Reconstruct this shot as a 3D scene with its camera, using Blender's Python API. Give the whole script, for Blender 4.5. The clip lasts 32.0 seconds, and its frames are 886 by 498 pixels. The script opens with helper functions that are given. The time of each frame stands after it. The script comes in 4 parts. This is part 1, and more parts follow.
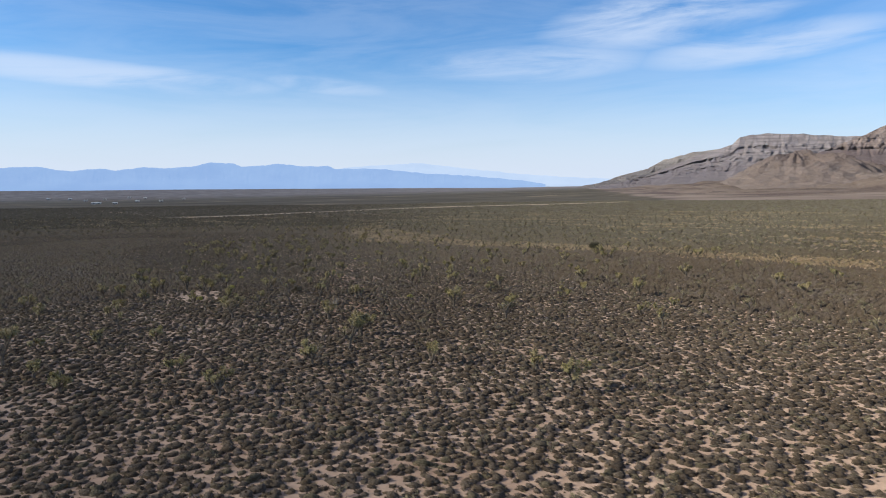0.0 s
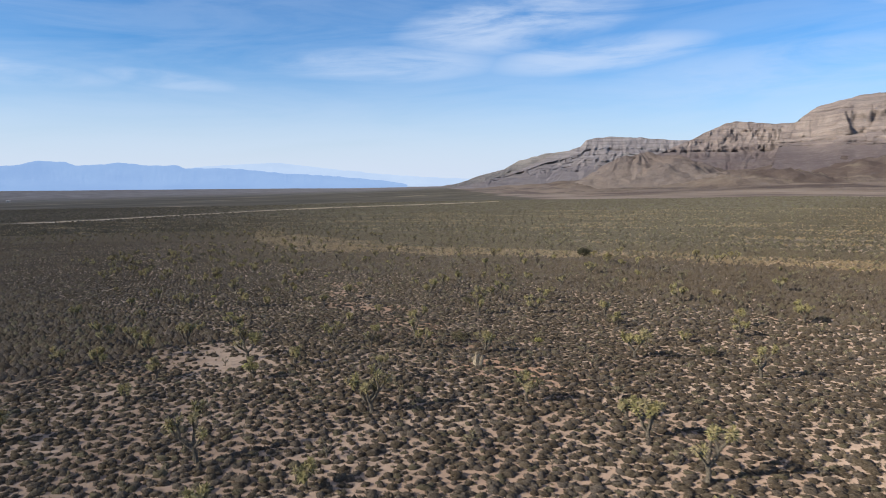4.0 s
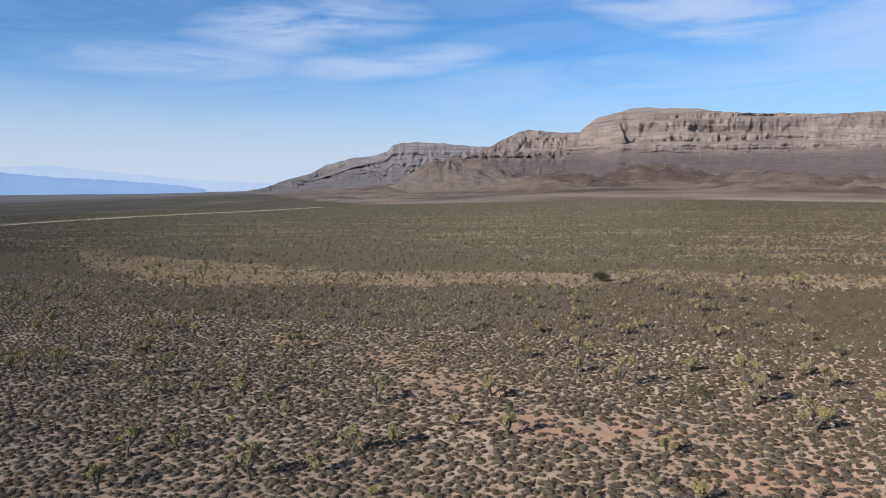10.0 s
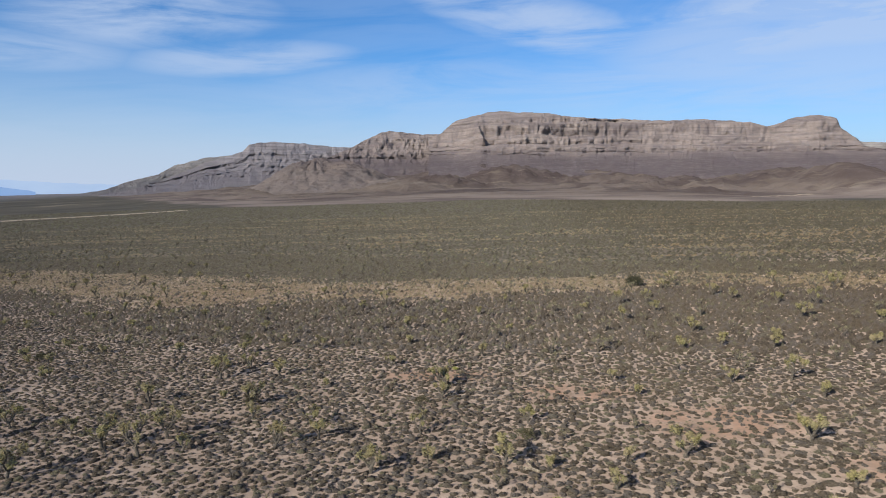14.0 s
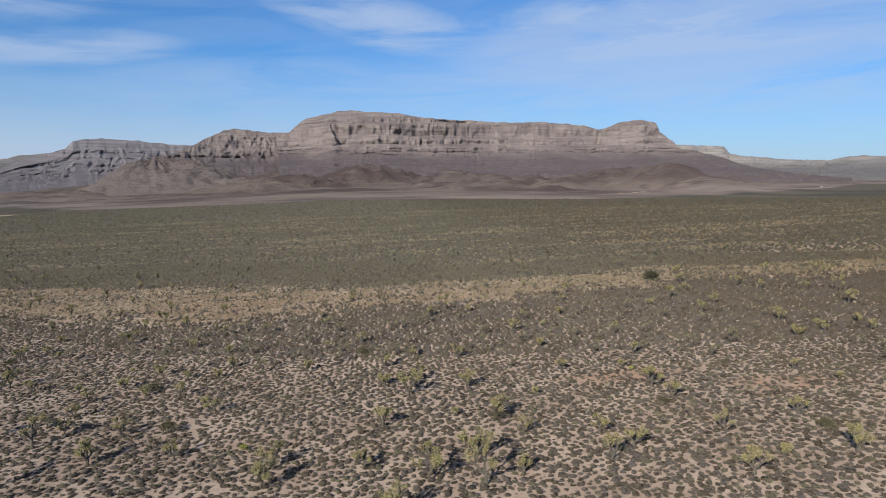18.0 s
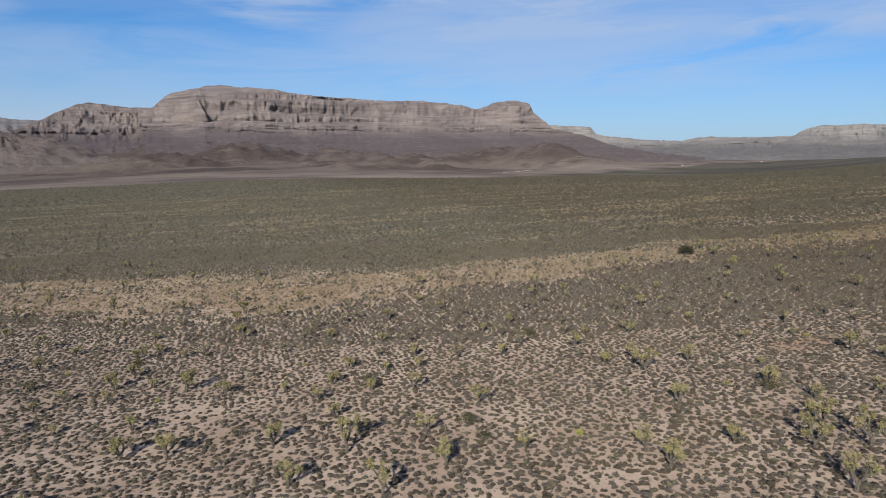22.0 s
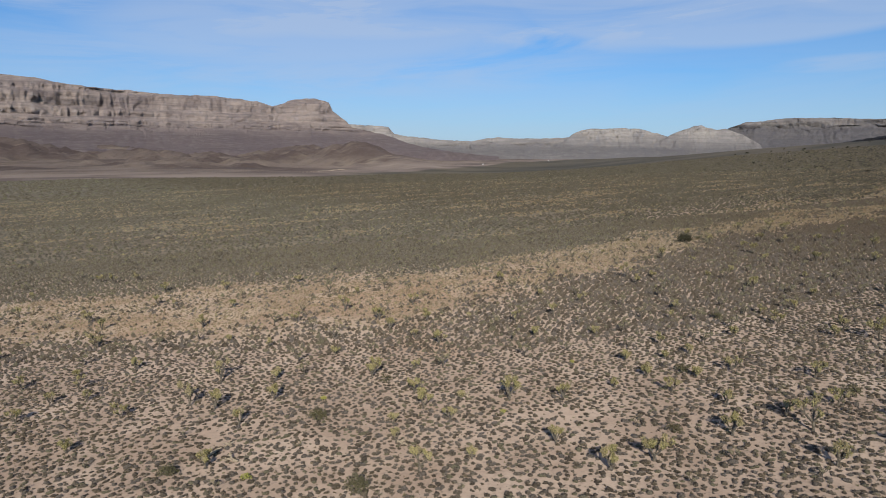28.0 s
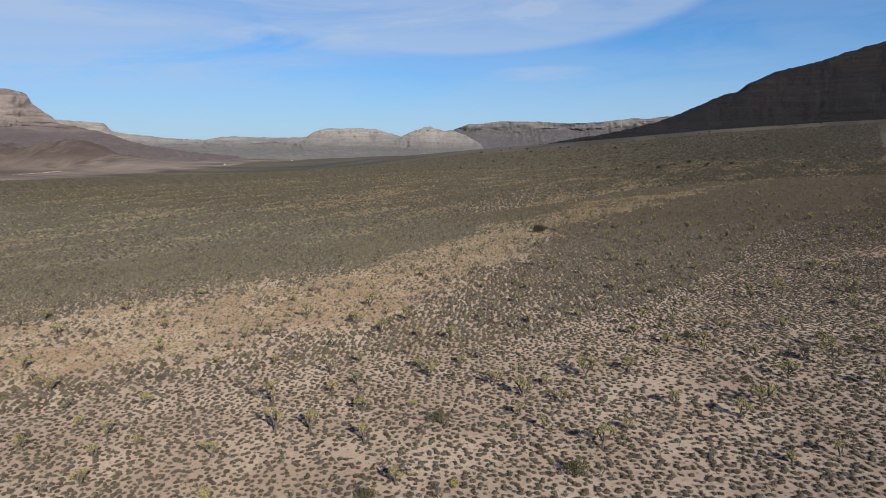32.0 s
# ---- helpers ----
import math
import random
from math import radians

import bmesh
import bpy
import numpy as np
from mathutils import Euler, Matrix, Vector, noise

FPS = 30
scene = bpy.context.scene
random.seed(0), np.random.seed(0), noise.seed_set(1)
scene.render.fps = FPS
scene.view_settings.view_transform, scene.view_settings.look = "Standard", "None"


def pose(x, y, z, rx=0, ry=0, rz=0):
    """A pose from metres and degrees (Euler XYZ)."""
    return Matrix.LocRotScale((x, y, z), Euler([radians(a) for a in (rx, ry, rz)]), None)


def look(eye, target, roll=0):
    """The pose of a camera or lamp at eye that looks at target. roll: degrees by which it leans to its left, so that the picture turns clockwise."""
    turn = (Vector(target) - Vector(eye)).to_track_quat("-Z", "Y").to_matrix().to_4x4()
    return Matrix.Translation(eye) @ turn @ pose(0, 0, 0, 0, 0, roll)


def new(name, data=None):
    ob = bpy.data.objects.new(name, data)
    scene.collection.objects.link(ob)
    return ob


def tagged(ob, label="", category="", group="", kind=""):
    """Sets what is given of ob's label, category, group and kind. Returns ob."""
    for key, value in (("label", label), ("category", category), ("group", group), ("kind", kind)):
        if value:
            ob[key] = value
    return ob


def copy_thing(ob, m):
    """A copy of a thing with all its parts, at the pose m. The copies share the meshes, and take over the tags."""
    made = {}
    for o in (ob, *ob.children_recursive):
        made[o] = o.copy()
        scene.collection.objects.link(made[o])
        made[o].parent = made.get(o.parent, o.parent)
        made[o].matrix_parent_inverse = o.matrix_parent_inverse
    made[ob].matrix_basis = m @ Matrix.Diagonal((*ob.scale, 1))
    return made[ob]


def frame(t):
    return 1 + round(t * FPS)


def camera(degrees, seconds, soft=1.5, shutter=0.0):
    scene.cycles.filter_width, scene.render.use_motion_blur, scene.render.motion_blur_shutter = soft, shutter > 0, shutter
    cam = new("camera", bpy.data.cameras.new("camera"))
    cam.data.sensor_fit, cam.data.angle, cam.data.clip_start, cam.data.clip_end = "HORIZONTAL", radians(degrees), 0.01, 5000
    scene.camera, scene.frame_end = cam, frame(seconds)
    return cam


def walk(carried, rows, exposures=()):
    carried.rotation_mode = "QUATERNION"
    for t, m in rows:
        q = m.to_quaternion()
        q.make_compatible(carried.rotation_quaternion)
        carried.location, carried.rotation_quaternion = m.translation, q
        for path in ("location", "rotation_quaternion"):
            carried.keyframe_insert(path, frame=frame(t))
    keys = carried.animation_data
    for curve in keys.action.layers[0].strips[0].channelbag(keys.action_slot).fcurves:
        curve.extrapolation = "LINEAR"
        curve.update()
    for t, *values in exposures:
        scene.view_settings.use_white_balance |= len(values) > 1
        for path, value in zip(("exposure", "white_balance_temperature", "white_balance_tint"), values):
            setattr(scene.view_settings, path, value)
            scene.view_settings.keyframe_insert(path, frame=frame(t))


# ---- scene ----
# Seconds, place in metres, heading clockwise from +y, tilt and lean in degrees.
PATH = (
    (0.0, 159.01, -24.36, 22.27, -48.296, -6.406, -0.035),
    (0.5, 153.39, -25.12, 22.13, -47.081, -6.403, -0.044),
    (1.0, 147.85, -25.67, 21.99, -45.881, -6.443, -0.018),
    (1.5, 142.34, -26.01, 21.87, -44.524, -6.423, -0.008),
    (2.0, 136.84, -26.15, 21.76, -42.820, -6.411, 0.002),
    (2.5, 131.40, -26.07, 21.66, -41.047, -6.405, 0.012),
    (3.0, 126.06, -25.77, 21.60, -39.314, -6.403, 0.030),
    (3.5, 120.81, -25.28, 21.60, -37.618, -6.414, 0.038),
    (4.0, 115.63, -24.60, 21.66, -35.992, -6.391, 0.028),
    (4.5, 110.53, -23.75, 21.75, -34.410, -6.344, 0.025),
    (5.0, 105.47, -22.78, 21.86, -32.847, -6.285, 0.037),
    (5.5, 100.46, -21.68, 21.96, -31.277, -6.225, 0.060),
    (6.0, 95.47, -20.50, 22.01, -29.676, -6.177, 0.069),
    (6.5, 90.59, -19.17, 22.05, -28.328, -6.180, 0.056),
    (7.0, 85.66, -17.65, 22.07, -27.056, -6.113, 0.004),
    (7.5, 80.70, -15.88, 22.09, -25.760, -6.106, -0.023),
    (8.0, 75.73, -13.94, 22.09, -24.433, -6.083, -0.016),
    (8.5, 70.87, -11.89, 22.08, -23.097, -6.062, 0.010),
    (9.0, 66.20, -9.80, 22.07, -21.814, -6.066, 0.047),
    (9.5, 61.48, -7.66, 22.06, -20.480, -6.037, 0.051),
    (10.0, 56.80, -5.68, 22.03, -18.985, -5.998, 0.064),
    (10.5, 52.10, -4.02, 21.96, -17.363, -6.002, 0.075),
    (11.0, 47.41, -2.75, 21.89, -15.701, -5.989, 0.045),
    (11.5, 42.79, -1.78, 21.86, -14.091, -5.971, 0.010),
    (12.0, 38.26, -1.13, 21.83, -12.537, -5.955, 0.022),
    (12.5, 33.65, -0.75, 21.81, -11.188, -5.924, 0.033),
    (13.0, 28.94, -0.54, 21.79, -9.759, -5.919, 0.022),
    (13.5, 24.16, -0.42, 21.80, -8.291, -5.923, 0.019),
    (14.0, 19.40, -0.30, 21.82, -6.690, -5.897, 0.039),
    (14.5, 14.68, -0.17, 21.88, -5.118, -5.890, 0.047),
    (15.0, 9.82, -0.11, 21.95, -3.454, -5.892, 0.022),
    (15.5, 4.90, -0.06, 22.03, -1.736, -5.899, -0.021),
    (16.0, 0.00, 0.00, 22.09, 0.000, -5.910, -0.076),
    (16.5, -4.78, 0.14, 22.13, 1.716, -5.922, -0.130),
    (17.0, -9.36, 0.39, 22.14, 3.343, -5.931, -0.123),
    (17.5, -14.15, 0.76, 22.16, 5.105, -5.950, -0.116),
    (18.0, -19.03, 1.24, 22.19, 6.547, -5.945, -0.107),
    (18.5, -23.95, 1.83, 22.23, 7.974, -5.979, -0.119),
    (19.0, -28.81, 2.55, 22.26, 9.341, -5.979, -0.157),
    (19.5, -33.59, 3.42, 22.30, 10.744, -6.009, -0.193),
    (20.0, -38.21, 4.43, 22.32, 12.185, -6.023, -0.170),
    (20.5, -42.98, 5.68, 22.33, 13.700, -6.020, -0.135),
    (21.0, -47.83, 7.11, 22.34, 15.207, -6.024, -0.107),
    (21.5, -52.62, 8.62, 22.34, 16.269, -6.388, -0.102),
    (22.0, -57.17, 10.29, 22.35, 17.424, -7.771, -0.073),
    (22.5, -61.50, 12.04, 22.37, 18.571, -7.797, -0.017),
    (23.0, -65.97, 13.92, 22.38, 19.805, -7.797, 0.030),
    (23.5, -70.42, 15.89, 22.38, 21.023, -7.804, 0.068),
    (24.0, -74.79, 17.97, 22.36, 22.293, -7.830, 0.111),
    (24.5, -79.04, 20.06, 22.31, 23.555, -7.820, 0.133),
    (25.0, -83.06, 22.03, 22.22, 24.763, -7.824, 0.140),
    (25.5, -87.16, 24.09, 22.09, 25.995, -7.821, 0.131),
    (26.0, -91.28, 26.23, 21.95, 27.513, -7.817, 0.122),
    (26.5, -95.38, 28.38, 21.82, 28.917, -7.821, 0.071),
    (27.0, -99.41, 30.77, 21.78, 30.713, -7.832, 0.039),
    (27.5, -103.36, 33.34, 21.77, 32.838, -7.845, 0.048),
    (28.0, -107.21, 36.09, 21.78, 35.231, -7.855, 0.099),
    (28.5, -110.93, 38.98, 21.78, 37.830, -7.856, 0.166),
    (29.0, -114.49, 41.98, 21.75, 40.574, -7.844, 0.168),
    (29.5, -117.91, 45.05, 21.70, 43.399, -7.840, 0.130),
    (30.0, -121.20, 48.21, 21.66, 45.953, -7.848, 0.062),
    (30.5, -124.33, 51.40, 21.66, 48.438, -7.861, 0.024),
    (31.0, -127.47, 54.69, 21.71, 51.146, -7.884, -0.023),
    (31.5, -130.64, 57.96, 21.78, 54.348, -7.898, -0.076),
    (32.0, -133.77, 61.11, 21.87, 57.774, -7.911, -0.109),
)
cam = camera(67.8, 32.0, soft=0.95, shutter=0.3)
walk(cam, [(t, pose(x, y, z, 90 + tilt, 0, -turn) @ pose(0, 0, 0, 0, 0, lean))
           for t, x, y, z, turn, tilt, lean in PATH], exposures=[(0.0, 0.2, 6600, 10), (9.0, 0.01, 6330, 10), (14.0, -0.14, 6150, 10), (19.0, -0.3, 6100, 10), (26.0, -0.38, 6180, 10), (32.0, -0.3, 6330, 10)])

# ---------------------------------------------------------------- node tools
def shader(name):
    m = bpy.data.materials.new(name)
    m.use_nodes = True
    t = m.node_tree
    return m, t, t.nodes["Principled BSDF"]


def node(t, kind, **values):
    n = t.nodes.new(kind)
    for k, v in values.items():
        if k == "op":
            n.operation = v
        elif k == "blend":
            n.data_type, n.blend_type = "RGBA", v
    return n


def plug(t, socket, value):
    if hasattr(value, "is_linked"):
        t.links.new(value, socket)
    else:
        socket.default_value = value


def calc(t, op, a, b=0.0, c=0.0, clamp=False):
    n = node(t, "ShaderNodeMath", op=op)
    n.use_clamp = clamp
    for s, v in zip(n.inputs, (a, b, c)):
        plug(t, s, v)
    return n.outputs[0]


def ramp(t, value, lo, hi, a=0.0, b=1.0, smooth=True):
    n = node(t, "ShaderNodeMapRange")
    n.interpolation_type = "SMOOTHSTEP" if smooth else "LINEAR"
    for s, v in zip(n.inputs, (value, lo, hi, a, b)):
        plug(t, s, v)
    return n.outputs[0]


def mix(t, f, a, b, blend="MIX"):
    n = node(t, "ShaderNodeMix", blend=blend)
    plug(t, n.inputs["Factor"], f)
    for s, v in ((n.inputs[6], a), (n.inputs[7], b)):
        plug(t, s, v if hasattr(v, "is_linked") else (*v, 1.0))
    return n.outputs[2]


def grain(t, vec, scale, detail=4.0, rough=0.55, distort=0.0):
    n = node(t, "ShaderNodeTexNoise")
    plug(t, n.inputs["Vector"], vec)
    for k, v in (("Scale", scale), ("Detail", detail), ("Roughness", rough), ("Distortion", distort)):
        n.inputs[k].default_value = v
    return n.outputs[0]


def place(t):
    return node(t, "ShaderNodeNewGeometry").outputs["Position"]


def stretch(t, vec, sx, sy, sz):
    n = node(t, "ShaderNodeVectorMath", op="MULTIPLY")
    plug(t, n.inputs[0], vec)
    n.inputs[1].default_value = (sx, sy, sz)
    return n.outputs[0]


def relief(t, bsdf, height, strength, distance):
    n = node(t, "ShaderNodeBump")
    n.inputs["Strength"].default_value = strength
    n.inputs["Distance"].default_value = distance
    plug(t, n.inputs["Height"], height)
    t.links.new(n.outputs[0], bsdf.inputs["Normal"])


def matte(bsdf, rough=0.95, spec=0.15):
    bsdf.inputs["Roughness"].default_value = rough
    bsdf.inputs["Specular IOR Level"].default_value = spec
    bsdf.inputs["Diffuse Roughness"].default_value = 1.0


# ---------------------------------------------------------------- sky and sun
SUN_TURN, SUN_HEIGHT = 213.0, 26.5      # where the sun stands, clockwise from +y, and its height
world = bpy.data.worlds.new("desert_sky")
scene.world = world
world.use_nodes = True
wt = world.node_tree
for n in list(wt.nodes):
    wt.nodes.remove(n)
sky = node(wt, "ShaderNodeTexSky")
sky.sky_type, sky.sun_disc = "NISHITA", False
sky.sun_elevation, sky.sun_rotation = radians(SUN_HEIGHT), radians(SUN_TURN)
sky.altitude, sky.air_density, sky.dust_density, sky.ozone_density = 900, 1.0, 0.6, 2.5
way = node(wt, "ShaderNodeTexCoord").outputs["Generated"]
axes = node(wt, "ShaderNodeSeparateXYZ")
plug(wt, axes.inputs[0], way)
turn = calc(wt, "MULTIPLY", calc(wt, "ARCTAN2", axes.outputs[0], axes.outputs[1]), 57.2958)
rise = calc(wt, "MULTIPLY", calc(wt, "ARCSINE", axes.outputs[2]), 57.2958)
flat = node(wt, "ShaderNodeCombineXYZ")
plug(wt, flat.inputs[0], calc(wt, "MULTIPLY", turn, 0.055))
plug(wt, flat.inputs[1], calc(wt, "MULTIPLY", calc(wt, "ADD", rise, calc(wt, "MULTIPLY", turn, -0.03)), 0.34))
wisps = grain(wt, flat.outputs[0], 1.0, 7.0, 0.6, 0.7)
fine = grain(wt, flat.outputs[0], 4.0, 5.0, 0.6, 0.4)
veil = ramp(wt, calc(wt, "ADD", wisps, calc(wt, "MULTIPLY", fine, 0.16)), 0.34, 0.72)


def cloud(turn0, rise0, half_turn, half_rise, slope, strength):
    u = calc(wt, "DIVIDE", calc(wt, "SUBTRACT", turn, turn0), half_turn)
    v0 = calc(wt, "SUBTRACT", calc(wt, "SUBTRACT", rise, rise0),
              calc(wt, "MULTIPLY", calc(wt, "SUBTRACT", turn, turn0), slope))
    v = calc(wt, "DIVIDE", v0, half_rise)
    d = calc(wt, "ADD", calc(wt, "MULTIPLY", u, u), calc(wt, "MULTIPLY", v, v))
    return ramp(wt, d, 1.0, 0.0, 0.0, strength)


CLOUDS = ((-30, 12.4, 13, 3.0, 0.09, 1.0), (-41, 9.2, 13, 2.0, 0.02, 0.85), (-23, 9.8, 12, 1.9, 0.08, 0.9),
          (-76, 7.6, 18, 1.4, -0.04, 0.9), (-58, 7.4, 7, 1.0, -0.08, 0.6), (2, 12.8, 16, 3.0, -0.24, 1.0),
          (20, 12.0, 19, 4.4, 0.05, 1.1), (30, 11.6, 24, 3.4, 0.03, 1.1), (24, 8.0, 36, 4.2, 0.0, 0.75),
          (54, 12.4, 31, 5.0, 0.05, 1.25), (66, 6.9, 7, 0.9, 0.02, 0.7), (-8, 8.0, 22, 3.0, 0.05, 0.5))
cover = 0.24
for c in CLOUDS:
    cover = calc(wt, "MAXIMUM", cover, cloud(*c))
haze = calc(wt, "MULTIPLY", ramp(wt, rise, 11.0, -1.0), calc(wt, "MULTIPLY", ramp(wt, turn, 75.0, -45.0, 0.62, 0.97), ramp(wt, turn, -160.0, -95.0, 0.3, 1.0)))
sheet_cloud = calc(wt, "MAXIMUM", cloud(60, 14.2, 24, 6.6, 0.02, 1.3), cloud(26, 11.0, 26, 5.0, 0.06, 0.45))
sheet_cloud = calc(wt, "MULTIPLY", ramp(wt, sheet_cloud, 0.0, 0.38, 0.0, 0.8), ramp(wt, wisps, 0.25, 0.5, 0.6, 1.0))
amount = calc(wt, "MAXIMUM", calc(wt, "MULTIPLY", veil, cover, clamp=True), sheet_cloud)
lit_sky = mix(wt, 1.0, sky.outputs[0], (0.53, 1.01, 1.44), "MULTIPLY")
clear = mix(wt, haze, lit_sky, (6.4, 7.25, 8.7))
shade = mix(wt, calc(wt, "MULTIPLY", amount, 0.72), clear, (6.4, 7.5, 9.4))
high = calc(wt, "MULTIPLY", ramp(wt, rise, 18.0, 38.0, 0.0, 0.5), ramp(wt, wisps, 0.2, 0.6, 0.5, 1.0))
shade = mix(wt, high, shade, (3.9, 3.9, 4.1))
back = node(wt, "ShaderNodeBackground")
plug(wt, back.inputs[0], shade)
back.inputs[1].default_value = 0.094
wt.links.new(back.outputs[0], node(wt, "ShaderNodeOutputWorld").inputs[0])

sun = new("sun", bpy.data.lights.new("sun", "SUN"))
sun.data.energy, sun.data.angle, sun.data.color = 4.7, radians(0.6), (1.0, 0.935, 0.8)
flat_way = math.cos(radians(SUN_HEIGHT))
sun.matrix_world = look((0, 0, 0), (-math.sin(radians(SUN_TURN)) * flat_way, -math.cos(radians(SUN_TURN)) * flat_way, -math.sin(radians(SUN_HEIGHT))))


# ---------------------------------------------------------------- noise and terrain in numbers
def lattice(ix, iy, seed):
    h = (ix.astype(np.int64) * 374761393 + iy.astype(np.int64) * 668265263 + seed * 1442695041) & 0xFFFFFFFF
    h = ((h ^ (h >> 13)) * 1274126177) & 0xFFFFFFFF
    return ((h ^ (h >> 16)) & 0xFFFF) / 65535.0


def value(x, y, seed=0):
    """Smooth noise from 0 to 1."""
    x, y = np.broadcast_arrays(np.asarray(x, float), np.asarray(y, float))
    ix, iy = np.floor(x), np.floor(y)
    u, v = x - ix, y - iy
    u, v = u * u * (3 - 2 * u), v * v * (3 - 2 * v)
    a, b = lattice(ix, iy, seed), lattice(ix + 1, iy, seed)
    c, d = lattice(ix, iy + 1, seed), lattice(ix + 1, iy + 1, seed)
    return (a + (b - a) * u) * (1 - v) + (c + (d - c) * u) * v


def layers(x, y, seed=0, octaves=4, gain=0.5, ridged=False):
    total, amp, s = 0.0, 1.0, 0.0
    for k in range(octaves):
        n = value(np.asarray(x) * 2 ** k, np.asarray(y) * 2 ** k, seed + 7 * k)
        total = total + amp * (1 - abs(2 * n - 1) if ridged else n)
        s, amp = s + amp, amp * gain
    return total / s


def ground_z(x, y):
    """Height of the plain: it falls to the valley in the west and climbs to the east."""
    x, y = np.asarray(x, float), np.asarray(y, float)
    east = 36 * (1 - np.exp(-np.maximum(x, 0) / 1000))
    west = -66 * (1 - np.exp(np.minimum(x, 0) / 1500))
    north = np.where(y > 80, -10 * (1 - np.exp(-(np.maximum(y, 80) - 80) / 370)), -0.027 * (y - 80))
    r = np.hypot(x, y)
    small = (value(x / 23, y / 23, 3) - 0.5) * 0.5 + (value(x / 7, y / 7, 4) - 0.5) * 0.16
    wide = (value(x / 260, y / 260, 5) - 0.5) * 3.0 * np.clip((r - 200) / 300, 0, 1)
    dips = -0.9 * np.exp(-((x - 20) / 55) ** 2 - ((y - 72) / 32) ** 2) + 0.9 * np.exp(-((x - 76) / 24) ** 2 - ((y - 12) / 22) ** 2) \
        - 0.6 * np.exp(-((x + 78) / 38) ** 2 - ((y - 112) / 32) ** 2)
    bend = np.clip((x - 500) / 900, 0, 1) ** 2 * np.clip(1 - (y - 300) / 1500, 0.2, 1) * 40
    a = np.degrees(np.arctan2(x, y))
    hollow = np.interp(a, (-4, 10, 20, 35, 42, 48, 56), (0, 8, 16, 18, 15, 9, 0)) / 1167 * np.clip((r - 450) / 700, 0, 1) * np.minimum(r, 1700)
    return east + west + north - hollow + small * np.clip(1 - r / 900, 0, 1) + wide + dips + bend + pediment(x, y, r)


def pediment(x, y, r):
    """The apron that climbs to the mountains, with low knolls."""
    a = np.degrees(np.arctan2(x, y))
    lift = np.interp(a, (-42, -32, -24, -15, -8, 24, 32, 45, 60, 75, 100), (0, 0.08, 0.4, 0.85, 1, 0.9, 0.2, 0.06, 0.04, 0, 0))
    climb = np.interp(r, (1180, 2200, 2950, 3330, 3700, 5000), (0, 14, 40, 66, 105, 120))
    zone = np.clip((r - 1500) / 700, 0, 1) * np.clip((3500 - r) / 300, 0, 1)
    knoll = np.clip(layers(x / 330, y / 330, 61, 6, 0.6) - 0.44, 0, 1) * 210
    rill = (layers(x / 90, y / 130, 67, 5, 0.62, True) - 0.5) * 15
    bajada = np.interp(a, (56, 66, 76, 86, 120), (0, 0.35, 0.8, 1, 1)) * np.interp(r, (500, 1200, 1850, 2600, 5000), (0, 14, 40, 60, 60))
    return lift * (climb + zone * (knoll + rill)) + bajada


def wash(x, y):
    """1 on the sandy strip that crosses the plain, 0 off it."""
    along = (-260, -165, -110, -80, -60, -45, -20, 10, 38, 64, 90, 127, 180, 230, 320)
    mid = np.interp(x, along, (275, 208, 170, 158, 150, 146, 140, 142, 146, 148, 146, 147, 135, 124, 95))
    half = np.interp(x, along, (6, 12, 18, 20, 21, 22, 17, 14, 11, 11, 13, 14, 10, 6, 3))
    d = np.abs(y - mid + (layers(x / 26, y / 18, 11, 5, 0.65) - 0.5) * 24) / half
    clump = np.clip(layers(x / 13, y / 6, 12, 3) * 2.2 - 0.2, 0.55, 1)
    return np.clip((1.3 - d) / 0.6, 0, 1) * clump


def sheet(name, grid, material, smooth=True, closed=False):
    """A mesh from a grid of points, rows x columns x 3."""
    rows, cols = grid.shape[:2]
    i = np.arange(rows * cols).reshape(rows, cols)
    if closed:
        i = np.concatenate([i, i[:, :1]], 1)
    quads = np.stack([i[:-1, :-1], i[:-1, 1:], i[1:, 1:], i[1:, :-1]], -1).reshape(-1, 4)
    return solid(name, grid.reshape(-1, 3), quads, material, smooth)


def solid(name, points, faces, material, smooth=True):
    me = bpy.data.meshes.new(name)
    n, k = faces.shape
    me.vertices.add(len(points))
    me.vertices.foreach_set("co", np.ascontiguousarray(points, np.float32).ravel())
    me.loops.add(n * k)
    me.loops.foreach_set("vertex_index", np.ascontiguousarray(faces, np.int32).ravel())
    me.polygons.add(n)
    me.polygons.foreach_set("loop_start", np.arange(0, n * k, k, dtype=np.int32))
    me.polygons.foreach_set("use_smooth", np.full(n, smooth))
    me.update(calc_edges=True)
    me.validate()
    if material:
        me.materials.append(material)
    return new(name, me)


# ---------------------------------------------------------------- materials
def spot(t, xyz, x0, y0, rx, ry):
    """1 in the middle of an oval on the ground, 0 off it."""
    u = calc(t, "DIVIDE", calc(t, "SUBTRACT", xyz[0], x0), rx)
    v = calc(t, "DIVIDE", calc(t, "SUBTRACT", xyz[1], y0), ry)
    return ramp(t, calc(t, "ADD", calc(t, "MULTIPLY", u, u), calc(t, "MULTIPLY", v, v)), 1.0, 0.1)


# reddish openings along an old channel: middle and half widths
RUSTY = ((89, 23, 9, 5), (75, 30, 10, 5), (65, 38, 8, 6), (50, 46, 11, 5), (37, 57, 9, 6), (25, 66, 7, 4), (10, 73, 9, 3.5))


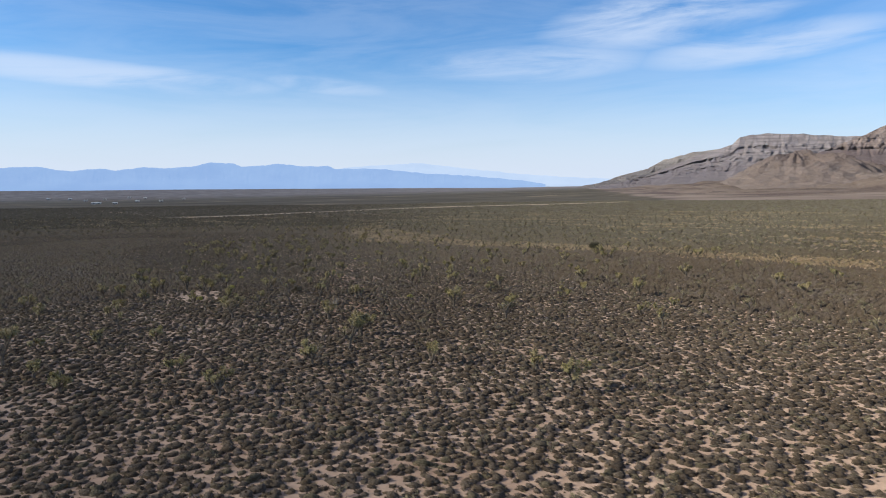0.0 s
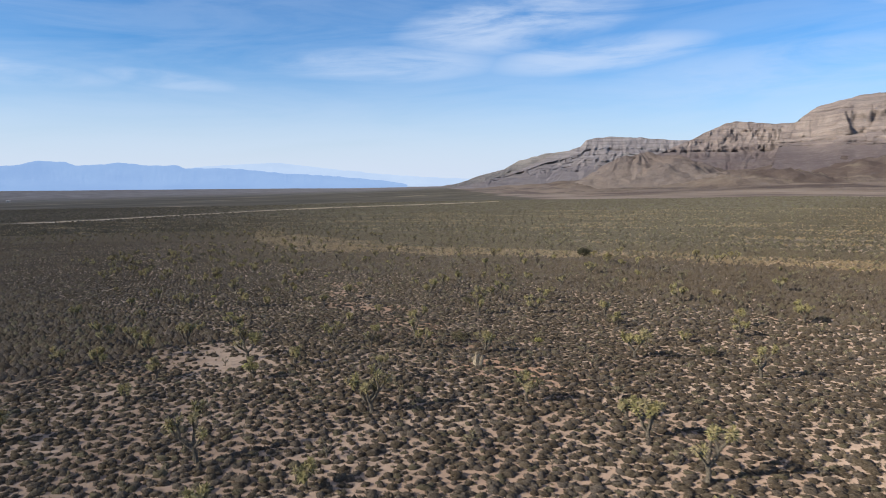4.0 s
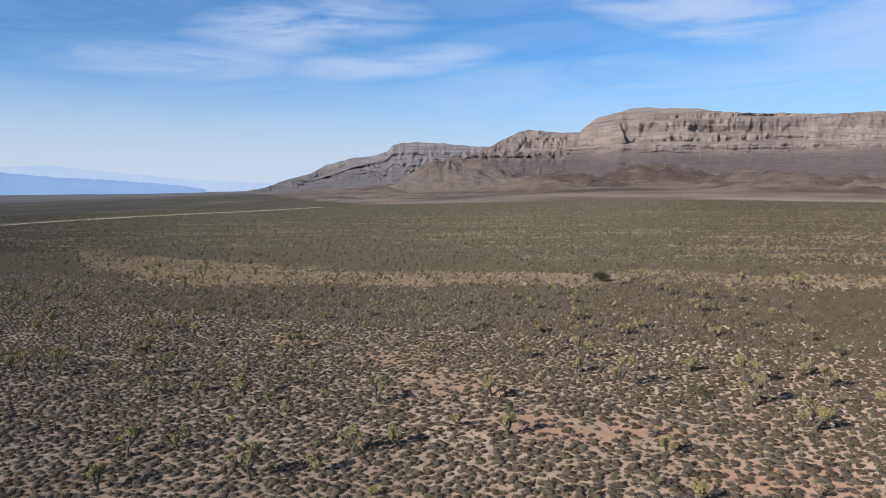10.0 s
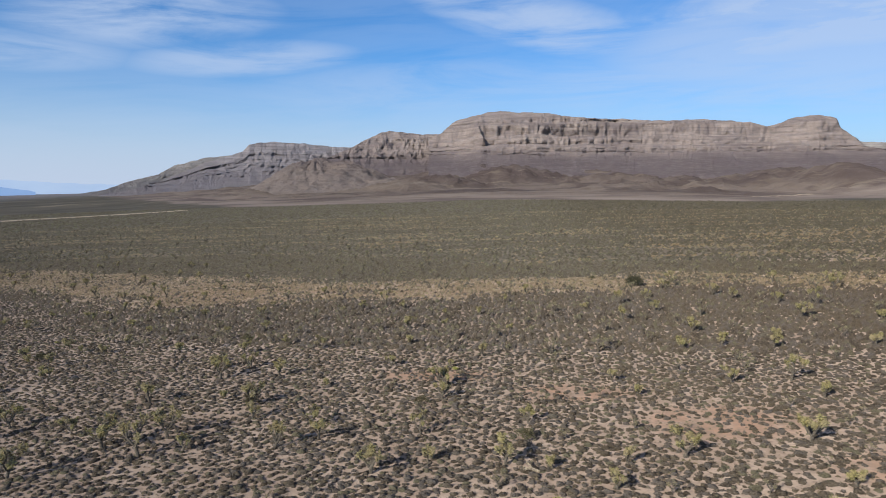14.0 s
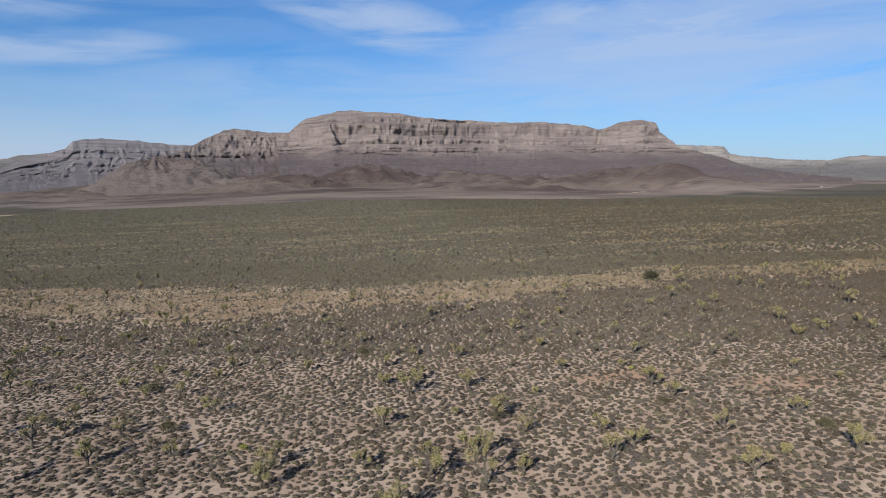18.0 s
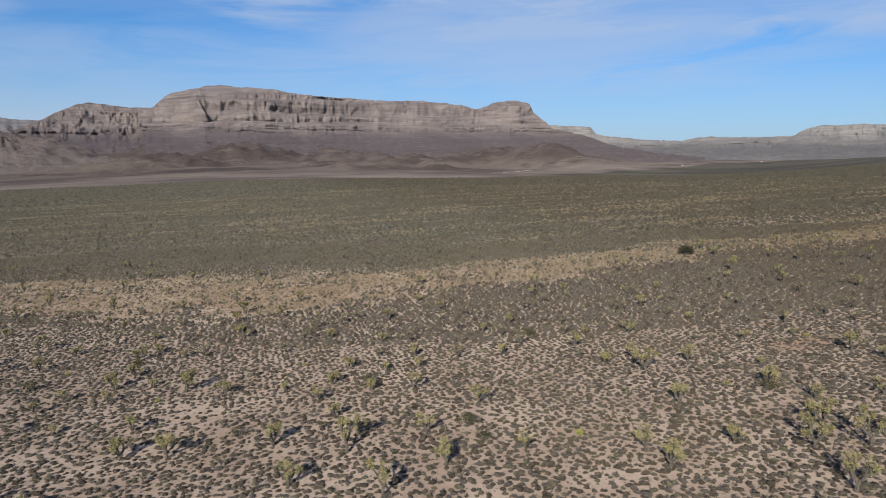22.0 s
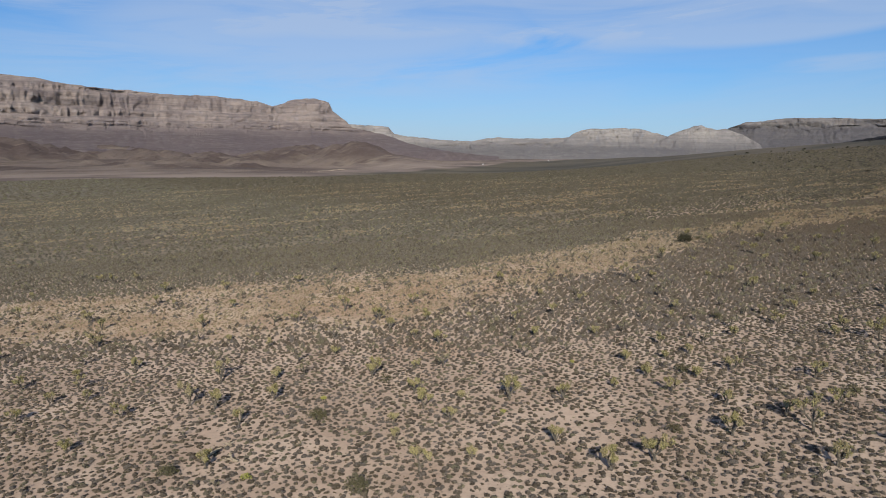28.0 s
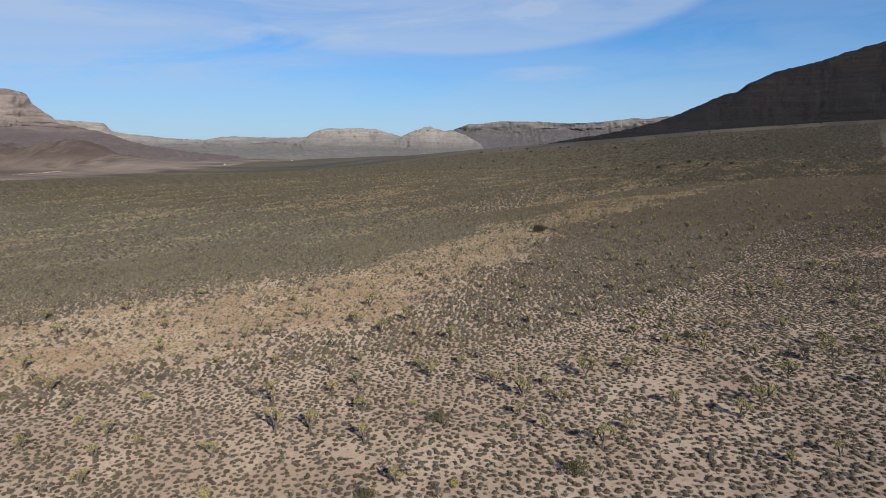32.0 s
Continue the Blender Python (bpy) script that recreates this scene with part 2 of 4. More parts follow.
def soil_material():
    m, t, b = shader("desert_soil")
    p = place(t)
    split = node(t, "ShaderNodeSeparateXYZ")
    plug(t, split.inputs[0], p)
    xyz = split.outputs
    mid, small = grain(t, p, 0.13, 5), grain(t, p, 2.2, 6, 0.65)
    base = mix(t, ramp(t, mid, 0.35, 0.68), (0.322, 0.234, 0.175), (0.435, 0.33, 0.254))
    base = mix(t, ramp(t, xyz[0], 30.0, 110.0, 0.0, 0.8), base, mix(t, ramp(t, mid, 0.35, 0.68), (0.34, 0.23, 0.168), (0.45, 0.325, 0.248)))
    strip = node(t, "ShaderNodeAttribute")
    strip.attribute_name = "sandy_strip"
    base = mix(t, calc(t, "MULTIPLY", strip.outputs["Fac"], 0.9), base, mix(t, ramp(t, mid, 0.4, 0.62), (0.325, 0.218, 0.138), (0.43, 0.318, 0.218)))
    rust = 0.0
    for oval in (*RUSTY, (-38, 138, 34, 10), (-5, 134, 16, 6)):
        rust = calc(t, "MAXIMUM", rust, spot(t, xyz, *oval))
    rust = calc(t, "MULTIPLY", rust, ramp(t, grain(t, p, 0.25, 4, 0.6), 0.3, 0.5))
    base = mix(t, calc(t, "MULTIPLY", rust, ramp(t, xyz[1], 85.0, 125.0, 0.85, 0.35)), base, (0.35, 0.205, 0.132))
    base = mix(t, ramp(t, grain(t, p, 0.03, 3, 0.5, 0.6), 0.6, 0.72, 0.0, 0.5), base, (0.37, 0.235, 0.15))
    litter = calc(t, "MULTIPLY", ramp(t, grain(t, p, 0.9, 5, 0.7), 0.38, 0.62), calc(t, "MULTIPLY", ramp(t, xyz[0], -30.0, 30.0, 0.1, 0.65), ramp(t, xyz[0], 40.0, 75.0, 1.0, 0.45)))
    base = mix(t, litter, base, (0.232, 0.168, 0.122))
    base = mix(t, ramp(t, small, 0.45, 0.7, 0.0, 0.5), base, (0.21, 0.16, 0.122))
    # the far plain, where the brush closes up
    far = node(t, "ShaderNodeVectorMath", op="LENGTH")
    plug(t, far.inputs[0], p)
    olive_side = calc(t, "MINIMUM", calc(t, "SUBTRACT", calc(t, "SUBTRACT", xyz[1], calc(t, "MULTIPLY", xyz[0], 0.325)), 96.0),
                      calc(t, "SUBTRACT", calc(t, "ADD", xyz[1], calc(t, "MULTIPLY", xyz[0], 0.75)), 85.0))
    cover_far = calc(t, "MAXIMUM", ramp(t, far.outputs["Value"], 175.0, 340.0, 0.0, 0.85), ramp(t, olive_side, 35.0, 85.0, 0.0, 0.75))
    cover_far = calc(t, "MULTIPLY", cover_far, calc(t, "SUBTRACT", 1.0, strip.outputs["Fac"]))
    streaks = grain(t, stretch(t, p, 0.006, 0.02, 0.0), 1.0, 7, 0.65)
    brush = mix(t, ramp(t, streaks, 0.36, 0.62), (0.06, 0.052, 0.035), (0.115, 0.098, 0.066))
    grey = mix(t, ramp(t, streaks, 0.36, 0.62), (0.045, 0.0382, 0.0285), (0.075, 0.063, 0.0473))
    brush = mix(t, ramp(t, olive_side, -120.0, 120.0), grey, brush)
    brush = mix(t, ramp(t, grain(t, stretch(t, p, 0.004, 0.012, 0.0), 1.0, 5, 0.6), 0.6, 0.75, 0.0, 0.6), brush, (0.164, 0.125, 0.0791))
    base = mix(t, cover_far, base, brush)
    # Farther out the soil colour also stands in for self-shade of unbuilt scrub.
    lanes = grain(t, stretch(t, p, 0.009, 0.0022, 0.0), 1.0, 6, 0.65)
    farther = mix(t, ramp(t, lanes, 0.38, 0.6), (0.044, 0.039, 0.029), (0.09, 0.074, 0.052))
    farther = mix(t, calc(t, "MULTIPLY", ramp(t, lanes, 0.6, 0.68, 0.0, 0.8), ramp(t, xyz[0], -150.0, -500.0)), farther, (0.24, 0.185, 0.135))
    base = mix(t, ramp(t, far.outputs["Value"], 850.0, 1450.0, 0.0, 0.85), base, farther)
    # banded slope below the dark hill
    bands = ramp(t, grain(t, stretch(t, p, 0.0016, 0.006, 0.0), 1.0, 6, 0.65), 0.4, 0.6)
    bajada = mix(t, bands, (0.045, 0.041, 0.032), (0.1, 0.08, 0.058))
    base = mix(t, calc(t, "MULTIPLY", ramp(t, xyz[0], 420.0, 800.0, 0.0, 0.85), ramp(t, calc(t, "SUBTRACT", xyz[0], xyz[1]), -500.0, 100.0)), base, bajada)
    # brown stony apron below the mountains
    edge = calc(t, "SUBTRACT", xyz[1], calc(t, "MULTIPLY", calc(t, "MAXIMUM", calc(t, "SUBTRACT", xyz[0], 350.0), 0.0), 0.55))
    edge = calc(t, "SUBTRACT", edge, calc(t, "MULTIPLY", calc(t, "MAXIMUM", calc(t, "SUBTRACT", -500.0, xyz[0]), 0.0), 1.2))
    edge = calc(t, "ADD", edge, calc(t, "MULTIPLY", grain(t, p, 0.005, 3), 160.0))
    stony = mix(t, ramp(t, grain(t, stretch(t, p, 0.003, 0.0045, 0.0), 1.0, 7, 0.62), 0.38, 0.6), (0.094, 0.069, 0.06), (0.188, 0.146, 0.121))
    stony = mix(t, ramp(t, calc(t, "ADD", xyz[2], calc(t, "MULTIPLY", grain(t, p, 0.006, 5, 0.6), 60.0)), 30.0, 75.0, 0.0, 0.55), stony, (0.092, 0.066, 0.06))
    stony = mix(t, ramp(t, grain(t, stretch(t, p, 0.004, 0.02, 0.0), 1.0, 5, 0.6), 0.52, 0.66, 0.0, 0.5), stony, (0.25, 0.2, 0.155))
    base = mix(t, ramp(t, edge, 1230.0, 1290.0), base, stony)
    # settled valley floor far to the west, haze painted into its colour
    base = mix(t, ramp(t, xyz[0], -1700.0, -2700.0), base, mix(t, ramp(t, streaks, 0.4, 0.6), (0.125, 0.112, 0.112), (0.194, 0.174, 0.174)))
    plug(t, b.inputs["Base Color"], base)
    matte(b)
    crag = calc(t, "MULTIPLY", grain(t, p, 0.02, 7, 0.7), ramp(t, edge, 1300.0, 1900.0))
    bump = node(t, "ShaderNodeBump")
    bump.inputs["Strength"].default_value, bump.inputs["Distance"].default_value = 0.9, 24.0
    plug(t, bump.inputs["Height"], crag)
    relief(t, b, small, 0.5, 0.12)
    t.links.new(bump.outputs[0], b.inputs["Normal"].links[0].from_node.inputs["Normal"])
    return m


def brush_material(name, dark, light, tip, spread=0.5):
    m, t, b = shader(name)
    g = node(t, "ShaderNodeNewGeometry")
    p = g.outputs["Position"]
    twig = grain(t, p, 11.0, 4, 0.75)
    patch = grain(t, p, 0.045, 3)
    whole = grain(t, p, 2.4, 3, 0.6)
    c = mix(t, ramp(t, calc(t, "ADD", whole, calc(t, "MULTIPLY", g.outputs["Random Per Island"], 0.5)), 0.45, 1.0), dark, light)
    kind_of = ramp(t, grain(t, p, 1.1, 2, 0.4), 0.52, 0.64, 0.0, 0.6)
    c = mix(t, calc(t, "MAXIMUM", ramp(t, patch, 0.4, 0.65, 0.0, spread), kind_of), c, tip)
    lot = g.outputs["Random Per Island"]
    c = mix(t, ramp(t, lot, 0.55, 0.62, 0.0, 0.45), c, (light[0] * 0.6, light[1] * 0.64, light[2] * 0.8))
    c = mix(t, ramp(t, lot, 0.86, 0.9, 0.0, 0.5), c, (light[0] * 0.85, light[1] * 0.95, light[2] * 0.6))
    # Brush turns browner eastwards; the darkening also paints shade into its colour.
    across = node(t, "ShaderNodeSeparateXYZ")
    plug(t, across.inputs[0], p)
    old_or_dimmed = calc(t, "MULTIPLY", ramp(t, across.outputs[0], 10.0, 110.0, 0.0, 0.45), ramp(t, grain(t, p, 0.06, 3), 0.3, 0.55, 0.6, 1.0))
    c = mix(t, old_or_dimmed, c, (dark[0] * 0.92, dark[1] * 0.78, dark[2] * 0.64))
    # Dark specks paint shade into gaps between twigs; pale specks are twig tips.
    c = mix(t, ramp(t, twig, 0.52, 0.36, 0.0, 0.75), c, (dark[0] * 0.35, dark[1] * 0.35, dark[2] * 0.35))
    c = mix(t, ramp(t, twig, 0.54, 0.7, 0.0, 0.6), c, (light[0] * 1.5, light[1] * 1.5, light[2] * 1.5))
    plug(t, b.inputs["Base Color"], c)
    matte(b)
    relief(t, b, grain(t, p, 16.0, 3, 0.7), 0.7, 0.08)
    soft = node(t, "ShaderNodeBsdfTranslucent")
    plug(t, soft.inputs[0], c)
    both = node(t, "ShaderNodeMixShader")
    both.inputs[0].default_value = 0.1
    t.links.new(b.outputs[0], both.inputs[1])
    t.links.new(soft.outputs[0], both.inputs[2])
    t.links.new(both.outputs[0], t.nodes["Material Output"].inputs[0])
    return m


def rock_material(name, low, high, z0, z1, band=0.5, blue=(0.3, 0.3, 0.33), painted_haze=0.0):
    m, t, b = shader(name)
    p = place(t)
    z = node(t, "ShaderNodeSeparateXYZ")
    plug(t, z.inputs[0], p)
    wobble = grain(t, p, 0.006, 5)
    level = calc(t, "ADD", z.outputs[2], calc(t, "MULTIPLY", calc(t, "SUBTRACT", wobble, 0.5), 60.0))
    c = mix(t, ramp(t, level, z0, z1), low, high)
    strata = grain(t, stretch(t, p, 0.003, 0.003, 0.085), 1.0, 7, 0.75, 0.4)
    c = mix(t, ramp(t, strata, 0.42, 0.66, 0.0, band), c, (low[0] * 0.55, low[1] * 0.52, low[2] * 0.52))
    streak = grain(t, stretch(t, p, 0.03, 0.03, 0.009), 1.0, 6, 0.7)
    c = mix(t, ramp(t, streak, 0.45, 0.68, 0.0, 0.65), c, (high[0] * 0.58, high[1] * 0.6, high[2] * 0.6))
    c = mix(t, ramp(t, grain(t, p, 0.005, 6, 0.65), 0.42, 0.62, 0.0, 0.45), c, (low[0] * 0.8, low[1] * 0.8, low[2] * 0.85))
    # Aerial haze is mixed into the rock's own colour.
    c = mix(t, painted_haze, c, blue)
    plug(t, b.inputs["Base Color"], c)
    matte(b)
    ledges = grain(t, stretch(t, p, 0.0022, 0.0022, 0.05), 1.0, 6, 0.7, 0.3)
    relief(t, b, calc(t, "ADD", grain(t, stretch(t, p, 1.0, 1.0, 1.8), 0.03, 9, 0.75), calc(t, "MULTIPLY", ledges, 0.8)), 0.9, 28.0)
    return m


SOIL = soil_material()
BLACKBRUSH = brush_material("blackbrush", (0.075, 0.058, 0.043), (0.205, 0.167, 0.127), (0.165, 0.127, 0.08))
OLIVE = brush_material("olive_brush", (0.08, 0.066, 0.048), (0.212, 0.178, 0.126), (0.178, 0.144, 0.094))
# Far brush painted darker: self-shade the simple cones lack goes into the colour.
FAR_GREY = brush_material("grey_self_shaded", (0.048, 0.042, 0.032), (0.105, 0.09, 0.067), (0.092, 0.076, 0.051))
FAR_OLIVE = brush_material("olive_self_shaded", (0.066, 0.057, 0.041), (0.185, 0.16, 0.112), (0.138, 0.117, 0.076), 0.7)
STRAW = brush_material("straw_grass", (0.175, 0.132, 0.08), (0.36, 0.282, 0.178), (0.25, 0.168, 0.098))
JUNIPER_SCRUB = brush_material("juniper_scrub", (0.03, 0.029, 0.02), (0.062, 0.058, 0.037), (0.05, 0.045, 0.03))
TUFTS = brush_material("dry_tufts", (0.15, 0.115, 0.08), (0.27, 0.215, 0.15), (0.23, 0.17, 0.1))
# The last colour and share of the limestones paint in distance haze.
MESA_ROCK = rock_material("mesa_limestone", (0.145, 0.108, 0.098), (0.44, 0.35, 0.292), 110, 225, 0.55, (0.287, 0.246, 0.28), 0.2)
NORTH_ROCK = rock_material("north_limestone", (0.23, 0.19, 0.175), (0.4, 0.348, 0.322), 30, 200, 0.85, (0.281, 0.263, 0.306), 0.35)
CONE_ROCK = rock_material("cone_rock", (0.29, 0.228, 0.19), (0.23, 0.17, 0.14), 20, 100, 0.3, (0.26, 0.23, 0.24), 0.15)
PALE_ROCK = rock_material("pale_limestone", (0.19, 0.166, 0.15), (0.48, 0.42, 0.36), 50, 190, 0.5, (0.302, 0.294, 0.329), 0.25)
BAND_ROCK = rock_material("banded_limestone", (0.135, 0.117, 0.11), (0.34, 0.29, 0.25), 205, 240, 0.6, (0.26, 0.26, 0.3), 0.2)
# Near-black colour stands in for the shade lying on the dark hill.
DARK_ROCK = rock_material("painted_shade_rock", (0.034, 0.03, 0.029), (0.05, 0.042, 0.038), 80, 300, 0.6)


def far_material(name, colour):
    """A far-off range, the haze of the air between painted in as glow."""
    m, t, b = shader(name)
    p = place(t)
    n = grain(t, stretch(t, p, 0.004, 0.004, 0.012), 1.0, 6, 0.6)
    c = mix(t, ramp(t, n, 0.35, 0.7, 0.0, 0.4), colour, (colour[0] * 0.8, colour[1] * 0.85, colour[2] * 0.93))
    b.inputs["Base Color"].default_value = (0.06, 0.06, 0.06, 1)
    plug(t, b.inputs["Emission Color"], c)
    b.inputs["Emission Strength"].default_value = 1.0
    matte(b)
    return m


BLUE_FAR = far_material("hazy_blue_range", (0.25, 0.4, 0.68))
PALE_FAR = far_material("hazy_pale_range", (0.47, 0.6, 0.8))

# ---------------------------------------------------------------- the ground, one sheet
radii = np.concatenate([np.arange(0, 260, 4.0), np.geomspace(260, 1500, 50)[:-1], np.geomspace(1500, 3600, 110), np.geomspace(3600, 5600, 8)[1:]])
bearing = np.radians(np.concatenate([np.arange(-90, -40, 0.7), np.arange(-40, 60, 0.3), np.arange(60, 100, 0.7), np.arange(100, 270, 3.0)]))
R, A = np.meshgrid(radii, bearing, indexing="ij")
gx, gy = R * np.sin(A), R * np.cos(A) + 60
ground = tagged(sheet("ground", np.stack([gx, gy, ground_z(gx, gy)], -1), SOIL, closed=True),
                "pink-tan sandy desert soil with reddish patches, sloping gently", "ground", kind="structure")
sandy = ground.data.attributes.new("sandy_strip", "FLOAT", "POINT")
sandy.data.foreach_set("value", np.ascontiguousarray(wash(gx, gy), np.float32).ravel())


# ---------------------------------------------------------------- mountains
def polar(turn_deg, dist):
    a = np.radians(turn_deg)
    return dist * np.sin(a), dist * np.cos(a)


def massif(name, crest, far, steps, material, label, shift=((0, 0),), flute=60.0, cliff=(0.5, 0.95), step=0.06,
           seed=1, notch=(), category="mountain", kind="", cuts=(), bold=((0, 1.0),), fine=1.0, carve=14.0, lump=45.0, ledge=0.0, follow=False):
    """A mountain front: crest (bearing, height at the distance far), steps (height, distance) from its foot to its top.
    cuts: (name, step) where one part of the front ends and the next begins."""
    turns = np.arange(crest[0][0], crest[-1][0], step)
    top = np.interp(turns, *np.array(crest, float).T)
    top = top + (layers(turns * 2.2, 0 * turns, seed, 4) - 0.5) * 9
    tan_top = (top - 22) / far
    zs, ds = np.array(steps, float).T
    sub = 5
    k = np.concatenate([np.linspace(i, i + 1, sub + 1)[:-1] for i in range(len(zs) - 1)] + [[len(zs) - 1]])
    lay_z, lay_d = np.interp(k, np.arange(len(zs)), zs), np.interp(k, np.arange(len(zs)), ds)
    part_of = k / k[-1]
    moved = np.interp(turns, *np.array(shift, float).T)
    strong = np.interp(turns, *np.array(bold, float).T)
    grid = np.zeros((len(k) + 3, len(turns), 3))
    in_cliff = np.clip((part_of - cliff[0]) / 0.06, 0, 1) * np.clip((cliff[1] - part_of) / 0.06, 0, 1)
    for r in range(len(k)):
        h = lay_z[r]
        cut = 0 * turns
        for at, width, depth, low, high in notch:
            lean = at - (h - low) * 0.0065
            cut = cut - depth * np.clip((turns - lean + width) / width, 0, 1) * np.clip((lean - turns) / 0.1, 0, 1) * (low < h < high)
        warp = layers(turns * 1.1 * fine, h / 90 + 0 * turns, seed + 4, 2) - 0.5
        big = layers(turns / 2.6 * fine + 5, h / 500, seed + 1, 3) - 0.5
        rib = layers(turns * 1.0 * fine + 1.1 * warp, h / 170, seed + 2, 4, 0.55, ridged=True) - 0.55
        crack = layers(turns * 3.6 * fine + 2.2 * warp, h / 38, seed + 5, 3, 0.6) - 0.5
        gully = layers(turns * 0.9 * fine + 0.9 * warp, h / 240, seed + 8, 4, 0.6, ridged=True) - 0.5
        patch = np.clip(layers(turns / 1.3 * fine, h / 60, seed + 12, 3) * 4.0 - 1.4, 0.05, 1.8)
        knob = layers(turns * 2.6 * fine + 3.7 * warp, h / 26 + 0 * turns, seed + 20, 4, 0.6) - 0.5
        shelf = layers(turns * 0.22 * fine, h / 17 + 0 * turns, seed + 30, 3, 0.6) - 0.5
        rough = min(1.0, 0.25 + part_of[r] * 2.5)
        edge = min(1.0, max(0.1, (1 - part_of[r]) / 0.2))
        dist = lay_d[r] + (moved + cut + (lump * knob + ledge * shelf) * edge) * rough + flute * rough * (
            1.6 * big + strong * in_cliff[r] * (0.75 * rib * patch + 0.6 * crack) + (1 - in_cliff[r]) * (0.8 * gully + 0.12 * crack))
        level = zs[0] + (h - zs[0]) * np.clip((top - zs[0]) / (top.max() - zs[0]), 0.1, 1) if follow else h
        z = level + crack * 6 * rough + (1 - in_cliff[r]) * gully * carve * rough + (layers(turns / 3.1, r / 9.0, seed + 15, 3) - 0.5) * 22 * rough
        x, y = polar(turns, dist)
        floor = ground_z(x, y)
        z = np.where(r == 0, floor - 3, np.minimum(z, 22 + tan_top * dist))
        z = np.maximum(z, floor - 6)
        grid[r] = np.stack([x, y, z], -1)
    for j, (back_d, drop) in enumerate(((60, 0.02), (220, 0.25), (400, 1.2))):
        x, y = polar(turns, np.hypot(grid[len(k) - 1, :, 0], grid[len(k) - 1, :, 1]) + back_d)
        z = grid[len(k) - 1, :, 2]
        grid[len(k) + j] = np.stack([x, y, z - drop * (z + 100)], -1)
    if not cuts:
        return tagged(sheet(name, grid, material), label, category, kind=kind)
    middle = grid[0, len(turns) // 2]
    thing = tagged(new(name), label, category, kind=kind)
    thing.location = middle
    first = 0
    for part_name, last in cuts:
        last_row = min(last * sub, len(k) - 1) if last >= 0 else len(k) + 2
        ob = sheet(part_name, grid[first:last_row + 1] - middle, material)
        ob.parent = thing
        first = last_row
    return thing


MESA_CREST = ((-7.6, 300), (-6.6, 324), (-6.1, 363), (-5.4, 406), (-4.0, 432), (-2.6, 458), (-1.5, 467), (-0.3, 458), (1.1, 456),
              (2.5, 450), (4.0, 429), (5.4, 419), (7.1, 409), (8.8, 405), (10.2, 394), (12.2, 389), (14.6, 391),
              (16.5, 379), (18.2, 363), (19.4, 337), (19.9, 343), (21.2, 380), (22.8, 392), (24.0, 369), (24.3, 313),
              (25.3, 259), (25.8, 217), (28.5, 169), (31.1, 99), (34, 60), (38, 30))
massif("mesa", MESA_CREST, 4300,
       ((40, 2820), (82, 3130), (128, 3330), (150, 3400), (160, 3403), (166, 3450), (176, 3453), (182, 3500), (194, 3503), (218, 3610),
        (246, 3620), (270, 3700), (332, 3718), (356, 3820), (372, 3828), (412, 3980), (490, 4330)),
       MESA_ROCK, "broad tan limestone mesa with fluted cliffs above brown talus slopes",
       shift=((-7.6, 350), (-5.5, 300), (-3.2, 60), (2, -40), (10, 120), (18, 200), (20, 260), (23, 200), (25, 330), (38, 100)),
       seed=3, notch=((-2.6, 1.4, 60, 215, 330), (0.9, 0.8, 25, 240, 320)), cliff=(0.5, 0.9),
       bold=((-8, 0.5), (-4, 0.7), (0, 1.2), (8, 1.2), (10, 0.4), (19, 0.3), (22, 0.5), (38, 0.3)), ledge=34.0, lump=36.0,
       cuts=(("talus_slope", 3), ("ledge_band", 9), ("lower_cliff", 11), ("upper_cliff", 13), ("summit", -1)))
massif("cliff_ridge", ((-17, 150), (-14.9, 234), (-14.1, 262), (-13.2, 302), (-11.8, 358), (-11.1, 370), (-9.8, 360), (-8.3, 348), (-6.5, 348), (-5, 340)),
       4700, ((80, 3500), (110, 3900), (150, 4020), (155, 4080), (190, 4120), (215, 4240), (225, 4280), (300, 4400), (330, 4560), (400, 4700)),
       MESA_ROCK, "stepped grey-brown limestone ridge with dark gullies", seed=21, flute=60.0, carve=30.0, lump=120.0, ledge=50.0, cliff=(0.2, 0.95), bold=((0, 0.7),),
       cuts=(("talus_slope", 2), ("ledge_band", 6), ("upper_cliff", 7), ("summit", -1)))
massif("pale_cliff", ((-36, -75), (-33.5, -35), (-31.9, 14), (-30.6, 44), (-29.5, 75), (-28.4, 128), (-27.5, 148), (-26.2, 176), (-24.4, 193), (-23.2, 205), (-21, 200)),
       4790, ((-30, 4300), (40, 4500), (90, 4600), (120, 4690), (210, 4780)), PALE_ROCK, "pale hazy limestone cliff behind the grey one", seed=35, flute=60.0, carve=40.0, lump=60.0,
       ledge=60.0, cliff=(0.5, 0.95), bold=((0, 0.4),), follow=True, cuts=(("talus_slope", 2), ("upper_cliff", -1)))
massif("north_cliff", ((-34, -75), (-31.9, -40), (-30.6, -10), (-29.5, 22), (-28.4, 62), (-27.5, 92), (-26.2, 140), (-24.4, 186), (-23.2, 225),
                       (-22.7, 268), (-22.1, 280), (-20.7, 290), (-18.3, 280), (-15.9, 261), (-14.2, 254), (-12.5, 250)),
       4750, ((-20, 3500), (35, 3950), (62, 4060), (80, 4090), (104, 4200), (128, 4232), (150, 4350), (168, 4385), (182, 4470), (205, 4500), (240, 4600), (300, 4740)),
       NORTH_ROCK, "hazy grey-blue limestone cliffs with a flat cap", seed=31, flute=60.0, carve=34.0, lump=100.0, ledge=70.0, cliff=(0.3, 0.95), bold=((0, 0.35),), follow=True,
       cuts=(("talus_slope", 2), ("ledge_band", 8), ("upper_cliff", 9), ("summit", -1)))


